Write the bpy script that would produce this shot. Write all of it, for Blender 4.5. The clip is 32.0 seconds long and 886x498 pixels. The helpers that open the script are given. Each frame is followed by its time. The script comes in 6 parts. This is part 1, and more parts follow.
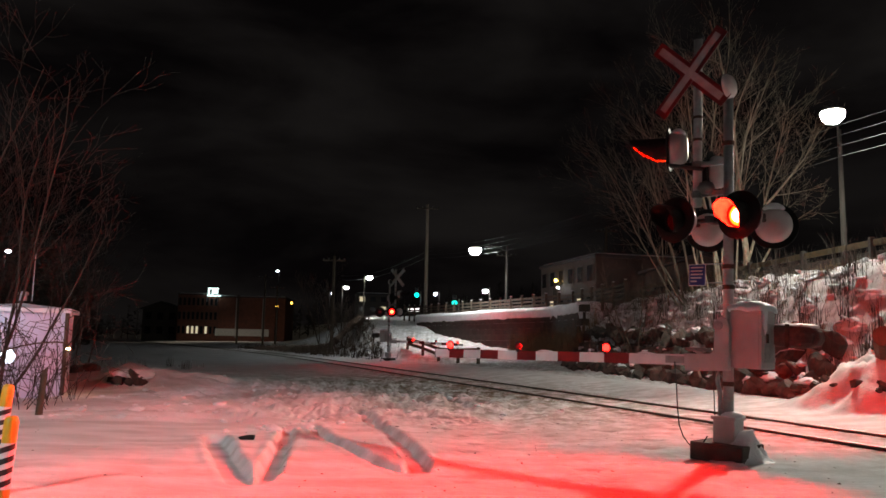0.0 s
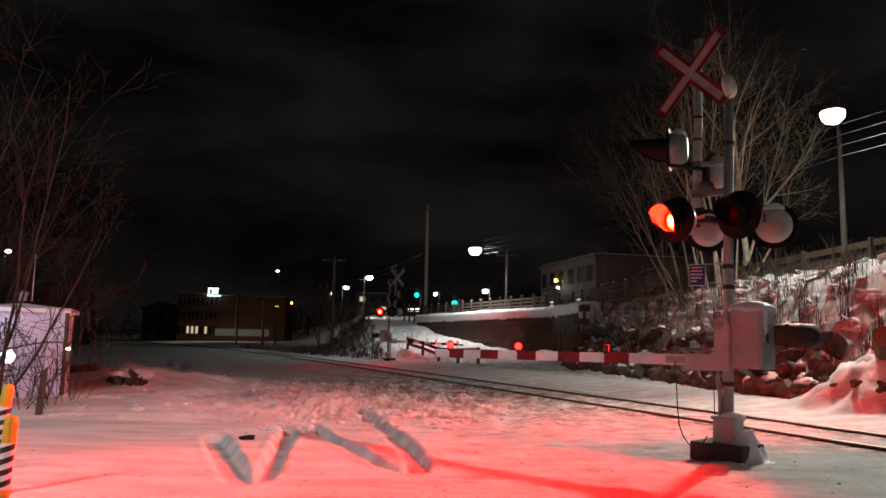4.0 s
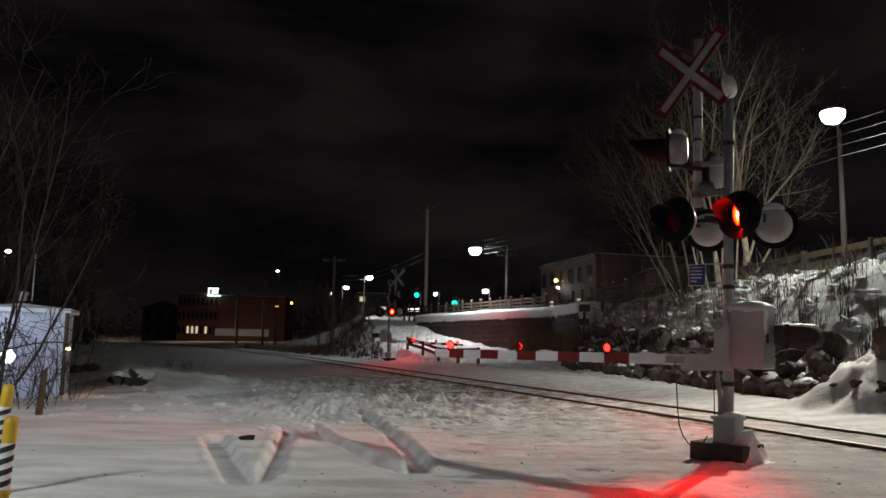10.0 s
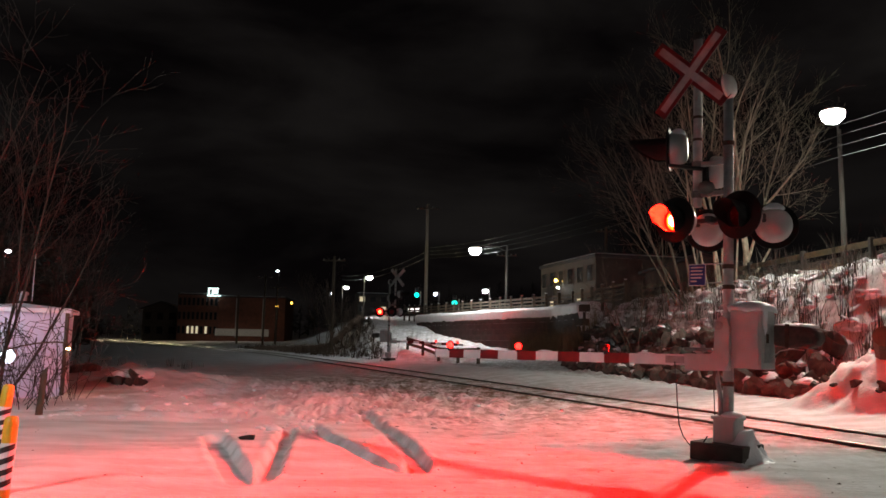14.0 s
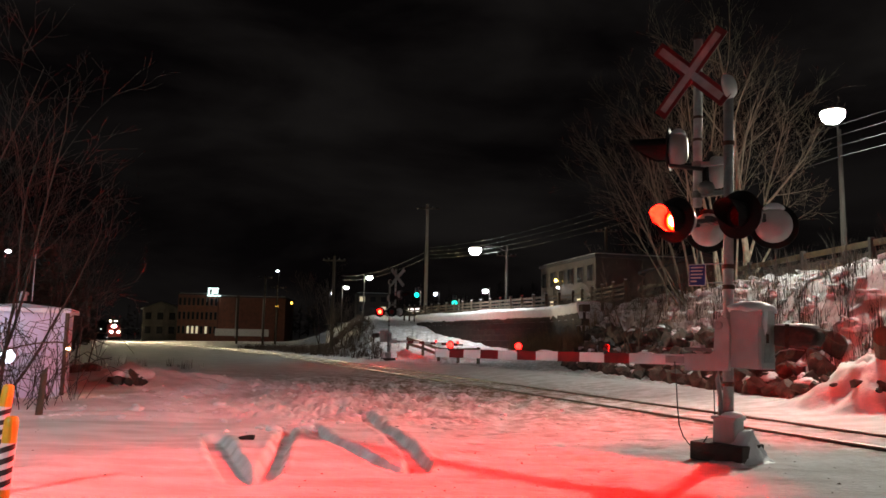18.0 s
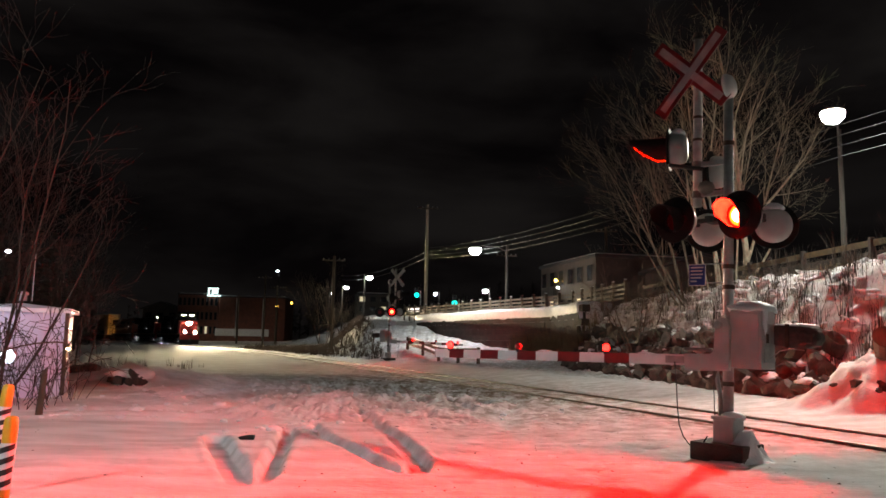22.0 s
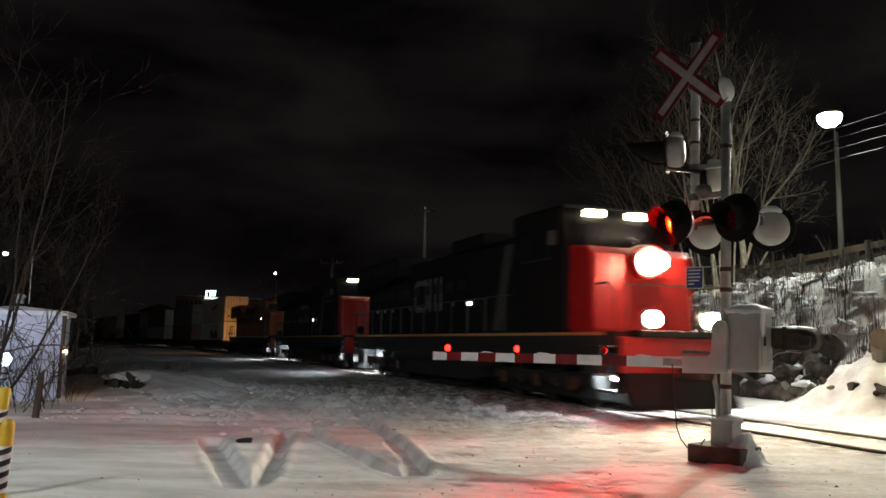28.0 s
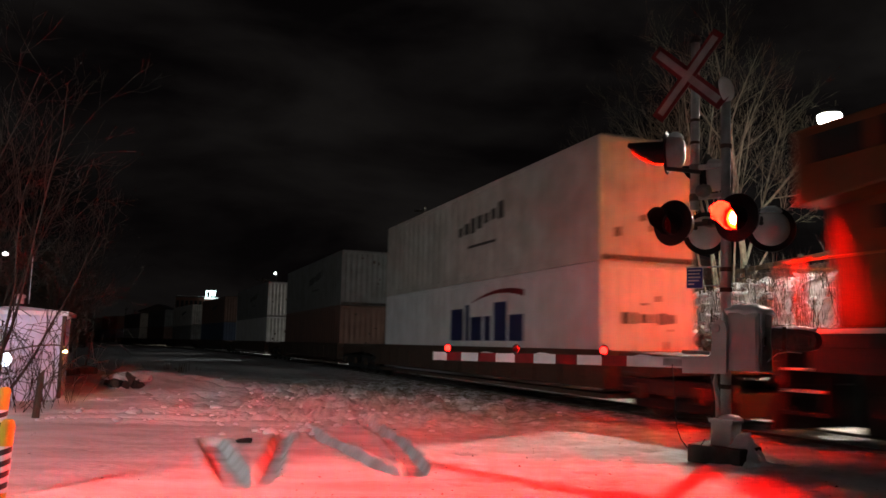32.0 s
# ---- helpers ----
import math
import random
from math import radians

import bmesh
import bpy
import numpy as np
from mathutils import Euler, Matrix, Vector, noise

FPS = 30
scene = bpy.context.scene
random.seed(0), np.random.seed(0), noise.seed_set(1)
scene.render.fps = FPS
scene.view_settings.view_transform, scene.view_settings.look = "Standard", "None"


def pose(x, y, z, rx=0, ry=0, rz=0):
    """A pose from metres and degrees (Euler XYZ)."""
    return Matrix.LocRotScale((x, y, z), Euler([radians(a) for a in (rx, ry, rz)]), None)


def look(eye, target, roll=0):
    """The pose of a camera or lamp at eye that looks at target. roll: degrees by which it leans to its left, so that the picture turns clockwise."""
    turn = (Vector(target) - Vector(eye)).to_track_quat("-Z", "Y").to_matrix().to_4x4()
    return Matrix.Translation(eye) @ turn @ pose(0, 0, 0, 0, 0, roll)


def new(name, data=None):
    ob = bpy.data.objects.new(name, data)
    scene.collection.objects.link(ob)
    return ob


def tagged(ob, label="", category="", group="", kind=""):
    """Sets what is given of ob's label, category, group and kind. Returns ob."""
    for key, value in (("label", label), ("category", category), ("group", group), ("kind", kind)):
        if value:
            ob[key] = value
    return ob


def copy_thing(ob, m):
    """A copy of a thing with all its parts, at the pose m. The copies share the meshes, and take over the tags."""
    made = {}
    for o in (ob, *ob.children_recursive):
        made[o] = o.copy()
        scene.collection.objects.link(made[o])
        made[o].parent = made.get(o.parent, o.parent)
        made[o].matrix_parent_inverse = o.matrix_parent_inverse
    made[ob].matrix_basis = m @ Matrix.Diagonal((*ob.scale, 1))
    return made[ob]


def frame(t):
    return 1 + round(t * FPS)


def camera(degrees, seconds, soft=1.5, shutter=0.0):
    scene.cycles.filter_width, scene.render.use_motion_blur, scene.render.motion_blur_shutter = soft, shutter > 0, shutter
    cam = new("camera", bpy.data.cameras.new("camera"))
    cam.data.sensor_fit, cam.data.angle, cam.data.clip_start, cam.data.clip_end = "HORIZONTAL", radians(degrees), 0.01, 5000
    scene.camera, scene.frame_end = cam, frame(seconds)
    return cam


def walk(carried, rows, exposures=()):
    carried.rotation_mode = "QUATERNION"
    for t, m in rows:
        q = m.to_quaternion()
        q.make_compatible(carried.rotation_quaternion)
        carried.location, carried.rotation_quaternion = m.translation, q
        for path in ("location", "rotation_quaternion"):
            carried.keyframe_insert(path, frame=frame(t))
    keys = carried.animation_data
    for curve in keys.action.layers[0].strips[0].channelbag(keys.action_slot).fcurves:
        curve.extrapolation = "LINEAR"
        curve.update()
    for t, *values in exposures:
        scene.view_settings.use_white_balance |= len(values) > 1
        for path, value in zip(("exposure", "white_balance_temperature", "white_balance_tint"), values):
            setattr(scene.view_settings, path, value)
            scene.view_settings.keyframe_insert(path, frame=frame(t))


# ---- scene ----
# camera: on a tripod, nudged slightly when the train comes near
EYE = (0.0, 0.0, 1.38)
cam = camera(60.76, 32.0, 1.6, 0.5)


def aim(dx, dy):
    """The camera's pose, nudged by small steps to the right (dx) and up (dy)."""
    yaw, pitch = (-4.0 - dx) / 1337.5, 0.1247 - (5.0 - dy) / 1337.5
    way = Vector((math.sin(yaw), math.cos(yaw), math.tan(pitch)))
    return look(EYE, Vector(EYE) + way, 1.09)


walk(cam, [(0, aim(0, 0)), (12, aim(0, 0)), (24.3, aim(0, 0)), (24.6, aim(-0.8, 1.2)), (25.0, aim(-3.6, 4.8)),
           (25.5, aim(-4.4, 5.9)), (27.5, aim(-4.0, 4.8)), (28.5, aim(-4.0, 5.0)), (29.5, aim(-4.8, 6.0)),
           (30.5, aim(-3.4, 5.2)), (32.0, aim(-4.0, 5.0))],
     [(0, 0.06), (32.0, 0.06)])

# ---- plan: the railway ----
TURN = 0.37
AWAY = Vector((-math.sin(TURN), math.cos(TURN), 0))
ACROSS = Vector((math.cos(TURN), math.sin(TURN), 0))
OFFSET, BEND, RADIUS, SPEED = 10.576, 45.0, 620.0, 18.2


def rail_pose(s, o=0.0, z=0.0):
    """The pose on the track s metres along it: x forward in the train's direction, y to its left (the far side)."""
    if s <= BEND:
        p, phi = ACROSS * OFFSET + AWAY * s, 0.0
    else:
        phi = (s - BEND) / RADIUS
        p = ACROSS * OFFSET + AWAY * BEND + AWAY * RADIUS * math.sin(phi) - ACROSS * RADIUS * (1 - math.cos(phi))
    along = AWAY * math.cos(phi) - ACROSS * math.sin(phi)
    side = ACROSS * math.cos(phi) + AWAY * math.sin(phi)
    p = p + side * o
    return pose(p.x, p.y, z, 0, 0, math.degrees(math.atan2(-along.y, -along.x)))


def place(s, o, z=0.0):
    """The point s along and o across the straight line of the track."""
    p = ACROSS * (OFFSET + o) + AWAY * s
    return Vector((p.x, p.y, z))


# ---- world: a cloudy night sky ----
world = bpy.data.worlds.new("night_sky")
scene.world = world
world.use_nodes = True
wn, wl = world.node_tree.nodes, world.node_tree.links
wn.clear()
w_out, w_bg = wn.new("ShaderNodeOutputWorld"), wn.new("ShaderNodeBackground")
w_co, w_map, w_no, w_ra = wn.new("ShaderNodeTexCoord"), wn.new("ShaderNodeMapping"), wn.new("ShaderNodeTexNoise"), wn.new("ShaderNodeValToRGB")
w_map.inputs["Scale"].default_value = (2.2, 2.2, 6.5)
w_no.inputs["Scale"].default_value, w_no.inputs["Detail"].default_value, w_no.inputs["Distortion"].default_value = 1.5, 5.0, 0.25
w_ra.color_ramp.elements[0].position, w_ra.color_ramp.elements[0].color = 0.40, (0.0016, 0.0012, 0.0013, 1)
w_ra.color_ramp.elements[1].position, w_ra.color_ramp.elements[1].color = 0.70, (0.0078, 0.0068, 0.0064, 1)
wl.new(w_co.outputs["Generated"], w_map.inputs["Vector"])
wl.new(w_map.outputs["Vector"], w_no.inputs["Vector"])
wl.new(w_no.outputs["Fac"], w_ra.inputs["Fac"])
wl.new(w_ra.outputs["Color"], w_bg.inputs["Color"])
wl.new(w_bg.outputs["Background"], w_out.inputs["Surface"])
w_bg.inputs["Strength"].default_value = 1.0


def night_lamp(name, at, watts, colour, size=0.12, down=True, spread=150):
    """A street lamp's light: a wide spot that shines down, or a point."""
    data = bpy.data.lights.new(name, "SPOT" if down else "POINT")
    data.energy, data.color, data.shadow_soft_size = watts, colour, size
    if down:
        data.spot_size, data.spot_blend = radians(spread), 0.6
    ob = new(name, data)
    ob.matrix_basis = pose(*at)
    return ob


night_lamp("street_light", (13.1, 25.0, 8.85), 1900, (0.93, 1.0, 0.86), 0.14, True, 168)
# the same lantern throws most of its light out over the crossing
throw = night_lamp("street_light", (13.1, 25.0, 8.85), 9500, (1.0, 0.95, 0.80), 0.14, True, 72)
throw.matrix_basis = look((13.1, 25.0, 8.85), (1.2, 7.8, 0.0))
throw.data.spot_blend = 1.0
night_lamp("street_light", (2.4, 60.0, 8.15), 2000, (0.93, 1.0, 0.98), 0.14, True, 160)
# unseen street lamp behind the camera, added for the light on hut and ground
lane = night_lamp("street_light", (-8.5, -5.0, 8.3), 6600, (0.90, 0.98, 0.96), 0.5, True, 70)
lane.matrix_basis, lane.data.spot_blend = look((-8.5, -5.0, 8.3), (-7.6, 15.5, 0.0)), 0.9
# an unseen flood lamp, added out of view, washes the hut front bluish
hut_fill = night_lamp("hut_fill_light", (-11.9, 14.3, 2.75), 330, (0.70, 0.80, 1.0), 0.08, True, 62)
hut_fill.matrix_basis = look((-11.9, 14.3, 2.75), (-9.9, 18.3, 0.75))
# unseen lamp to the right, added to brighten the bank's snow
night_lamp("street_light", (21.0, 3.0, 9.4), 600, (1.0, 0.93, 0.80), 0.2, True, 165)
# no lamp stands here: light added to bring up the brick walls
night_lamp("street_light", (-47.0, 158.0, 9.6), 1000, (1.0, 0.85, 0.65), 0.2, True, 165)
night_lamp("street_light", (-12.0, 88.0, 8.2), 1100, (1.0, 0.95, 0.85), 0.2, True, 165)

# ---- materials ----


def material(name, colour, rough=0.6, metal=0.0, second=None, scale=6.0, bump=0.0, bump_scale=40.0, low=0.35, high=0.7, stretch=(1, 1, 1), vary=0.0):
    """A surface of two mottled colours at two scales with fine relief."""
    m = bpy.data.materials.new(name)
    m.use_nodes = True
    n, l = m.node_tree.nodes, m.node_tree.links
    b = n["Principled BSDF"]
    b.inputs["Roughness"].default_value, b.inputs["Metallic"].default_value = rough, metal
    co, mp = n.new("ShaderNodeTexCoord"), n.new("ShaderNodeMapping")
    mp.inputs["Scale"].default_value = stretch
    l.new(co.outputs["Object"], mp.inputs["Vector"])
    a, ramp = n.new("ShaderNodeTexNoise"), n.new("ShaderNodeValToRGB")
    a.inputs["Scale"].default_value, a.inputs["Detail"].default_value = scale, 8.0
    l.new(mp.outputs["Vector"], a.inputs["Vector"])
    second = second or tuple(c * 0.72 for c in colour)
    ramp.color_ramp.elements[0].position, ramp.color_ramp.elements[0].color = low, (*second, 1)
    ramp.color_ramp.elements[1].position, ramp.color_ramp.elements[1].color = high, (*colour, 1)
    l.new(a.outputs["Fac"], ramp.inputs["Fac"])
    last = ramp.outputs["Color"]
    if vary:
        info, hsv, rng = n.new("ShaderNodeObjectInfo"), n.new("ShaderNodeHueSaturation"), n.new("ShaderNodeMapRange")
        rng.inputs["To Min"].default_value, rng.inputs["To Max"].default_value = 1 - vary, 1 + vary
        l.new(info.outputs["Random"], rng.inputs["Value"])
        l.new(rng.outputs["Result"], hsv.inputs["Value"])
        l.new(last, hsv.inputs["Color"])
        last = hsv.outputs["Color"]
    l.new(last, b.inputs["Base Color"])
    rr = n.new("ShaderNodeMapRange")
    rr.inputs["To Min"].default_value, rr.inputs["To Max"].default_value = max(0.02, rough - 0.12), min(1.0, rough + 0.12)
    l.new(a.outputs["Fac"], rr.inputs["Value"])
    l.new(rr.outputs["Result"], b.inputs["Roughness"])
    if bump:
        c, bp = n.new("ShaderNodeTexNoise"), n.new("ShaderNodeBump")
        c.inputs["Scale"].default_value, c.inputs["Detail"].default_value = bump_scale, 6.0
        bp.inputs["Strength"].default_value, bp.inputs["Distance"].default_value = min(1.0, bump), 0.02
        l.new(mp.outputs["Vector"], c.inputs["Vector"])
        l.new(c.outputs["Fac"], bp.inputs["Height"])
        l.new(bp.outputs["Normal"], b.inputs["Normal"])
    return m


def glow(name, colour, strength):
    """A surface that gives off light."""
    m = bpy.data.materials.new(name)
    m.use_nodes = True
    b = m.node_tree.nodes["Principled BSDF"]
    b.inputs["Base Color"].default_value = (*[min(1.0, c) * 0.5 for c in colour], 1)
    b.inputs["Emission Color"].default_value, b.inputs["Emission Strength"].default_value = (*colour, 1), strength
    return m


SNOW = material("snow", (0.84, 0.84, 0.86), 0.55, 0, (0.60, 0.59, 0.59), 1.6, 1.0, 16, low=0.30, high=0.62, stretch=(0.45, 1.5, 1))


def dirty(m, colour):
    """Grit and slush mixed into the snow by wheels, where the mesh says that it lies."""
    n, l = m.node_tree.nodes, m.node_tree.links
    b = n["Principled BSDF"]
    old = b.inputs["Base Color"].links[0].from_socket
    at, no, mu, mx = n.new("ShaderNodeAttribute"), n.new("ShaderNodeTexNoise"), n.new("ShaderNodeMath"), n.new("ShaderNodeMixRGB")
    at.attribute_name = "grit"
    co = n.new("ShaderNodeTexCoord")
    no.inputs["Scale"].default_value, no.inputs["Detail"].default_value, no.inputs["Roughness"].default_value = 2.6, 9.0, 0.72
    l.new(co.outputs["Object"], no.inputs["Vector"])
    rng = n.new("ShaderNodeMapRange")
    rng.inputs["From Min"].default_value, rng.inputs["From Max"].default_value = 0.40, 0.58
    l.new(no.outputs["Fac"], rng.inputs["Value"])
    mu.operation, mu.use_clamp = "MULTIPLY", True
    l.new(at.outputs["Fac"], mu.inputs[0])
    l.new(rng.outputs["Result"], mu.inputs[1])
    mx.inputs["Color2"].default_value = (*colour, 1)
    l.new(mu.outputs["Value"], mx.inputs["Fac"])
    l.new(old, mx.inputs["Color1"])
    l.new(mx.outputs["Color"], b.inputs["Base Color"])


for n_rough in SNOW.node_tree.nodes:
    if n_rough.bl_idname == "ShaderNodeMapRange":
        n_rough.inputs["To Min"].default_value, n_rough.inputs["To Max"].default_value = 0.88, 1.0
SNOW.node_tree.nodes["Principled BSDF"].inputs["Specular IOR Level"].default_value = 0.12
dirty(SNOW, (0.20, 0.155, 0.115))
SNOW_CAP = material("snow_cap", (0.86, 0.87, 0.9), 0.55, 0, (0.74, 0.76, 0.8), 3.0, 0.6, 40)
STEEL = material("galvanised_steel", (0.42, 0.43, 0.43), 0.5, 0.25, (0.30, 0.31, 0.31), 9, 0.15, 120)
DULL_STEEL = material("dull_weathered_steel", (0.20, 0.20, 0.195), 0.6, 0.2, (0.12, 0.115, 0.11), 9, 0.2, 90)
RUST = material("rusty_steel", (0.10, 0.06, 0.04), 0.75, 0.3, (0.05, 0.03, 0.02), 12, 0.4, 60)
RAIL_TOP = material("worn_rail_steel", (0.16, 0.14, 0.12), 0.5, 0.6, (0.09, 0.075, 0.06), 20)
BLACK = material("black_paint", (0.014, 0.014, 0.015), 0.45, 0, (0.022, 0.022, 0.022), 5, 0.1, 60)
FLAT_BLACK = material("faded_black_paint", (0.010, 0.009, 0.009), 0.7, 0, (0.006, 0.006, 0.006), 3, 0.15, 40)
FLAT_BLACK.node_tree.nodes["Principled BSDF"].inputs["Specular IOR Level"].default_value = 0.2
DULL_BLACK = material("sooty_black", (0.018, 0.017, 0.016), 0.8, 0, (0.009, 0.009, 0.009), 4, 0.4, 40)
WHITE = material("white_paint", (0.72, 0.72, 0.70), 0.4, 0, (0.55, 0.55, 0.53), 4, 0.1, 60)
SIGN_WHITE = material("reflective_white_sheet", (0.78, 0.78, 0.80), 0.35, 0, (0.66, 0.66, 0.68), 5)
# greyer copy of the white sheet, for the weak light on the blades
BLADE_WHITE = material("dim_white_sheet", (0.40, 0.39, 0.40), 0.45, 0, (0.28, 0.27, 0.28), 5)
SIGN_RED = material("reflective_red_sheet", (0.19, 0.009, 0.011), 0.4, 0, (0.13, 0.007, 0.009), 6)
CAST = material("weathered_cast_iron", (0.10, 0.085, 0.075), 0.8, 0.2, (0.05, 0.042, 0.038), 9, 0.6, 40)
GREY_CASE = material("grey_enamel", (0.50, 0.51, 0.51), 0.45, 0.1, (0.38, 0.39, 0.39), 3, 0.15, 70)
CONCRETE = material("concrete", (0.085, 0.075, 0.068), 0.9, 0, (0.045, 0.04, 0.036), 5, 0.6, 30)
DARK_POLE = material("dark_creosoted_pole", (0.026, 0.02, 0.016), 0.85, 0, (0.014, 0.011, 0.009), 8, 0.5, 50, stretch=(1, 1, 0.2))
# lighter wood for the tall pole: the lamp's light is in its colour
POLE_GREY = material("lamplit_pole_wood", (0.36, 0.31, 0.25), 0.8, 0, (0.24, 0.2, 0.16), 8, 0.5, 50, stretch=(1, 1, 0.2))
# ochre stands in for a warm lamp's light on the top board
WARM_BOARD = material("warm_lit_board", (0.075, 0.05, 0.018), 0.75, 0, (0.045, 0.032, 0.014), 8, 0.5, 50)
WOOD = material("weathered_wood", (0.11, 0.08, 0.055), 0.8, 0, (0.055, 0.04, 0.027), 8, 0.6, 50, stretch=(1, 1, 0.2))
BARK = material("grey_bark", (0.17, 0.14, 0.105), 0.85, 0, (0.085, 0.068, 0.05), 10, 0.6, 60, stretch=(1, 1, 0.3))
PALE_BARK = material("pale_bark", (0.42, 0.37, 0.28), 0.8, 0, (0.17, 0.145, 0.10), 9, 0.5, 60, stretch=(1, 1, 0.4))
TWIG = material("dark_twig", (0.12, 0.085, 0.06), 0.85, 0, (0.06, 0.04, 0.03), 10, 0.3, 60)
DARK_TWIG = material("blackish_twig", (0.06, 0.045, 0.036), 0.9, 0, (0.03, 0.023, 0.018), 10, 0.3, 60)
STRAW = material("dry_grass", (0.26, 0.19, 0.10), 0.85, 0, (0.13, 0.09, 0.05), 4)
DARK_STONE = material("dark_stone", (0.07, 0.06, 0.052), 0.85, 0, (0.03, 0.026, 0.023), 5, 0.8, 20)
ROCK = material("rip_rap_rock", (0.12, 0.095, 0.078), 0.85, 0, (0.045, 0.037, 0.03), 3, 0.9, 16, vary=0.4)
YELLOW = material("yellow_plastic", (0.72, 0.46, 0.03), 0.45, 0, (0.55, 0.33, 0.02), 5, 0.1, 60)
BLUE = material("blue_sign_sheet", (0.03, 0.05, 0.28), 0.4, 0, (0.02, 0.035, 0.2), 5)
LENS_RED = material("unlit_red_lens", (0.22, 0.01, 0.012), 0.25, 0, (0.16, 0.006, 0.008), 30)
RED_LAMP = glow("lit_red_lamp", (1.0, 0.0012, 0.0004), 33000)
RED_RIM = glow("lit_red_lens_rim", (1.0, 0.00013, 0.00001), 6000)
RED_SIDE = glow("lit_red_lamp_side", (1.0, 0.003, 0.0002), 6000)
RED_BACK = glow("lit_red_lamp_back", (1.0, 0.003, 0.0002), 4800)
RED_FAR = glow("lit_red_lamp_far", (1.0, 0.0010, 0.0002), 2200)
FAR_RIM = glow("lit_red_far_rim", (1.0, 0.0001, 0.0001), 1500)
RED_SMALL = glow("lit_red_marker", (1.0, 0.006, 0.004), 24)
# white hut: the bluish light on it is mixed into the paint colour
HUT_WHITE = material("blue_lit_hut_paint", (0.70, 0.76, 0.90), 0.5, 0, (0.55, 0.60, 0.74), 2.5, 0.2, 40)
BRICK = material("red_brick", (0.20, 0.075, 0.05), 0.85, 0, (0.13, 0.05, 0.035), 1.2, 0.4, 12)
DARK_WALL = material("dark_siding", (0.09, 0.08, 0.07), 0.8, 0, (0.06, 0.05, 0.045), 1.0, 0.3, 10)
ROOF = material("dark_roof", (0.06, 0.06, 0.065), 0.85, 0, (0.035, 0.035, 0.04), 2, 0.4, 12)
BLOCK_WALL = material("retaining_block", (0.075, 0.062, 0.052), 0.9, 0, (0.04, 0.034, 0.028), 2, 0.7, 12, vary=0.10)
GLASS = material("dark_window", (0.012, 0.014, 0.018), 0.08, 0, (0.02, 0.02, 0.025), 3)
CABLE = material("black_cable", (0.015, 0.015, 0.015), 0.6, 0)
SEA_CASE = material("insulator", (0.2, 0.2, 0.2), 0.4, 0)

# ---- building helpers ----


def thing(name, m=None, label="", category="", group="", kind=""):
    ob = new(name)
    ob.empty_display_size = 0.2
    ob.matrix_basis = m if m is not None else Matrix()
    return tagged(ob, label, category, group, kind)


def mesh_of(name, bm, mat, smooth=False):
    me = bpy.data.meshes.new(name)
    bm.normal_update()
    if smooth:
        for f in bm.faces:
            f.smooth = True
    bm.to_mesh(me)
    bm.free()
    me.materials.append(mat)
    return me


def part(name, bm, mat, parent=None, label="", m=None, smooth=False):
    """One mesh object under a thing or a part (or on its own)."""
    ob = new(name, mesh_of(name, bm, mat, smooth) if isinstance(bm, bmesh.types.BMesh) else bm)
    ob.parent = parent
    if m is not None:
        ob.matrix_basis = m
    return tagged(ob, label)


def flat(name, verts, faces, mat, parent=None, label="", smooth=False):
    me = bpy.data.meshes.new(name)
    me.from_pydata(verts, [], faces)
    me.update()
    if smooth:
        me.polygons.foreach_set("use_smooth", [True] * len(me.polygons))
    me.materials.append(mat)
    ob = new(name, me)
    ob.parent = parent
    return tagged(ob, label)


def box(sx, sy, sz, at=(0, 0, 0), bevel=0.0, bm=None, rot=None):
    """A box of that size with its centre at a point; bevelled edges."""
    b = bmesh.new()
    bmesh.ops.create_cube(b, size=1.0, matrix=Matrix.Diagonal((sx, sy, sz, 1)))
    if bevel:
        bmesh.ops.bevel(b, geom=b.edges[:], offset=bevel, segments=2, affect="EDGES", profile=0.6)
    mt = Matrix.Translation(at) @ (rot if rot is not None else Matrix())
    bmesh.ops.transform(b, matrix=mt, verts=b.verts[:])
    return join(bm, b)


def join(bm, b):
    if bm is None:
        return b
    me = bpy.data.meshes.new("join")
    b.to_mesh(me)
    b.free()
    bm.from_mesh(me)
    bpy.data.meshes.remove(me)
    return bm


def tube(p0, p1, r0, r1=None, n=12, bm=None, caps=True):
    """A tapered round bar from p0 to p1."""
    r1 = r0 if r1 is None else r1
    p0, p1 = Vector(p0), Vector(p1)
    b = bmesh.new() if bm is None else bm
    q = (p1 - p0).to_track_quat("Z", "Y").to_matrix()
    rings = []
    for p, r in ((p0, r0), (p1, r1)):
        rings.append([b.verts.new(p + q @ Vector((r * math.cos(6.28318 * i / n), r * math.sin(6.28318 * i / n), 0))) for i in range(n)])
    for i in range(n):
        b.faces.new((rings[0][i], rings[0][(i + 1) % n], rings[1][(i + 1) % n], rings[1][i]))
    if caps:
        b.faces.new(rings[0][::-1])
        b.faces.new(rings[1])
    return b


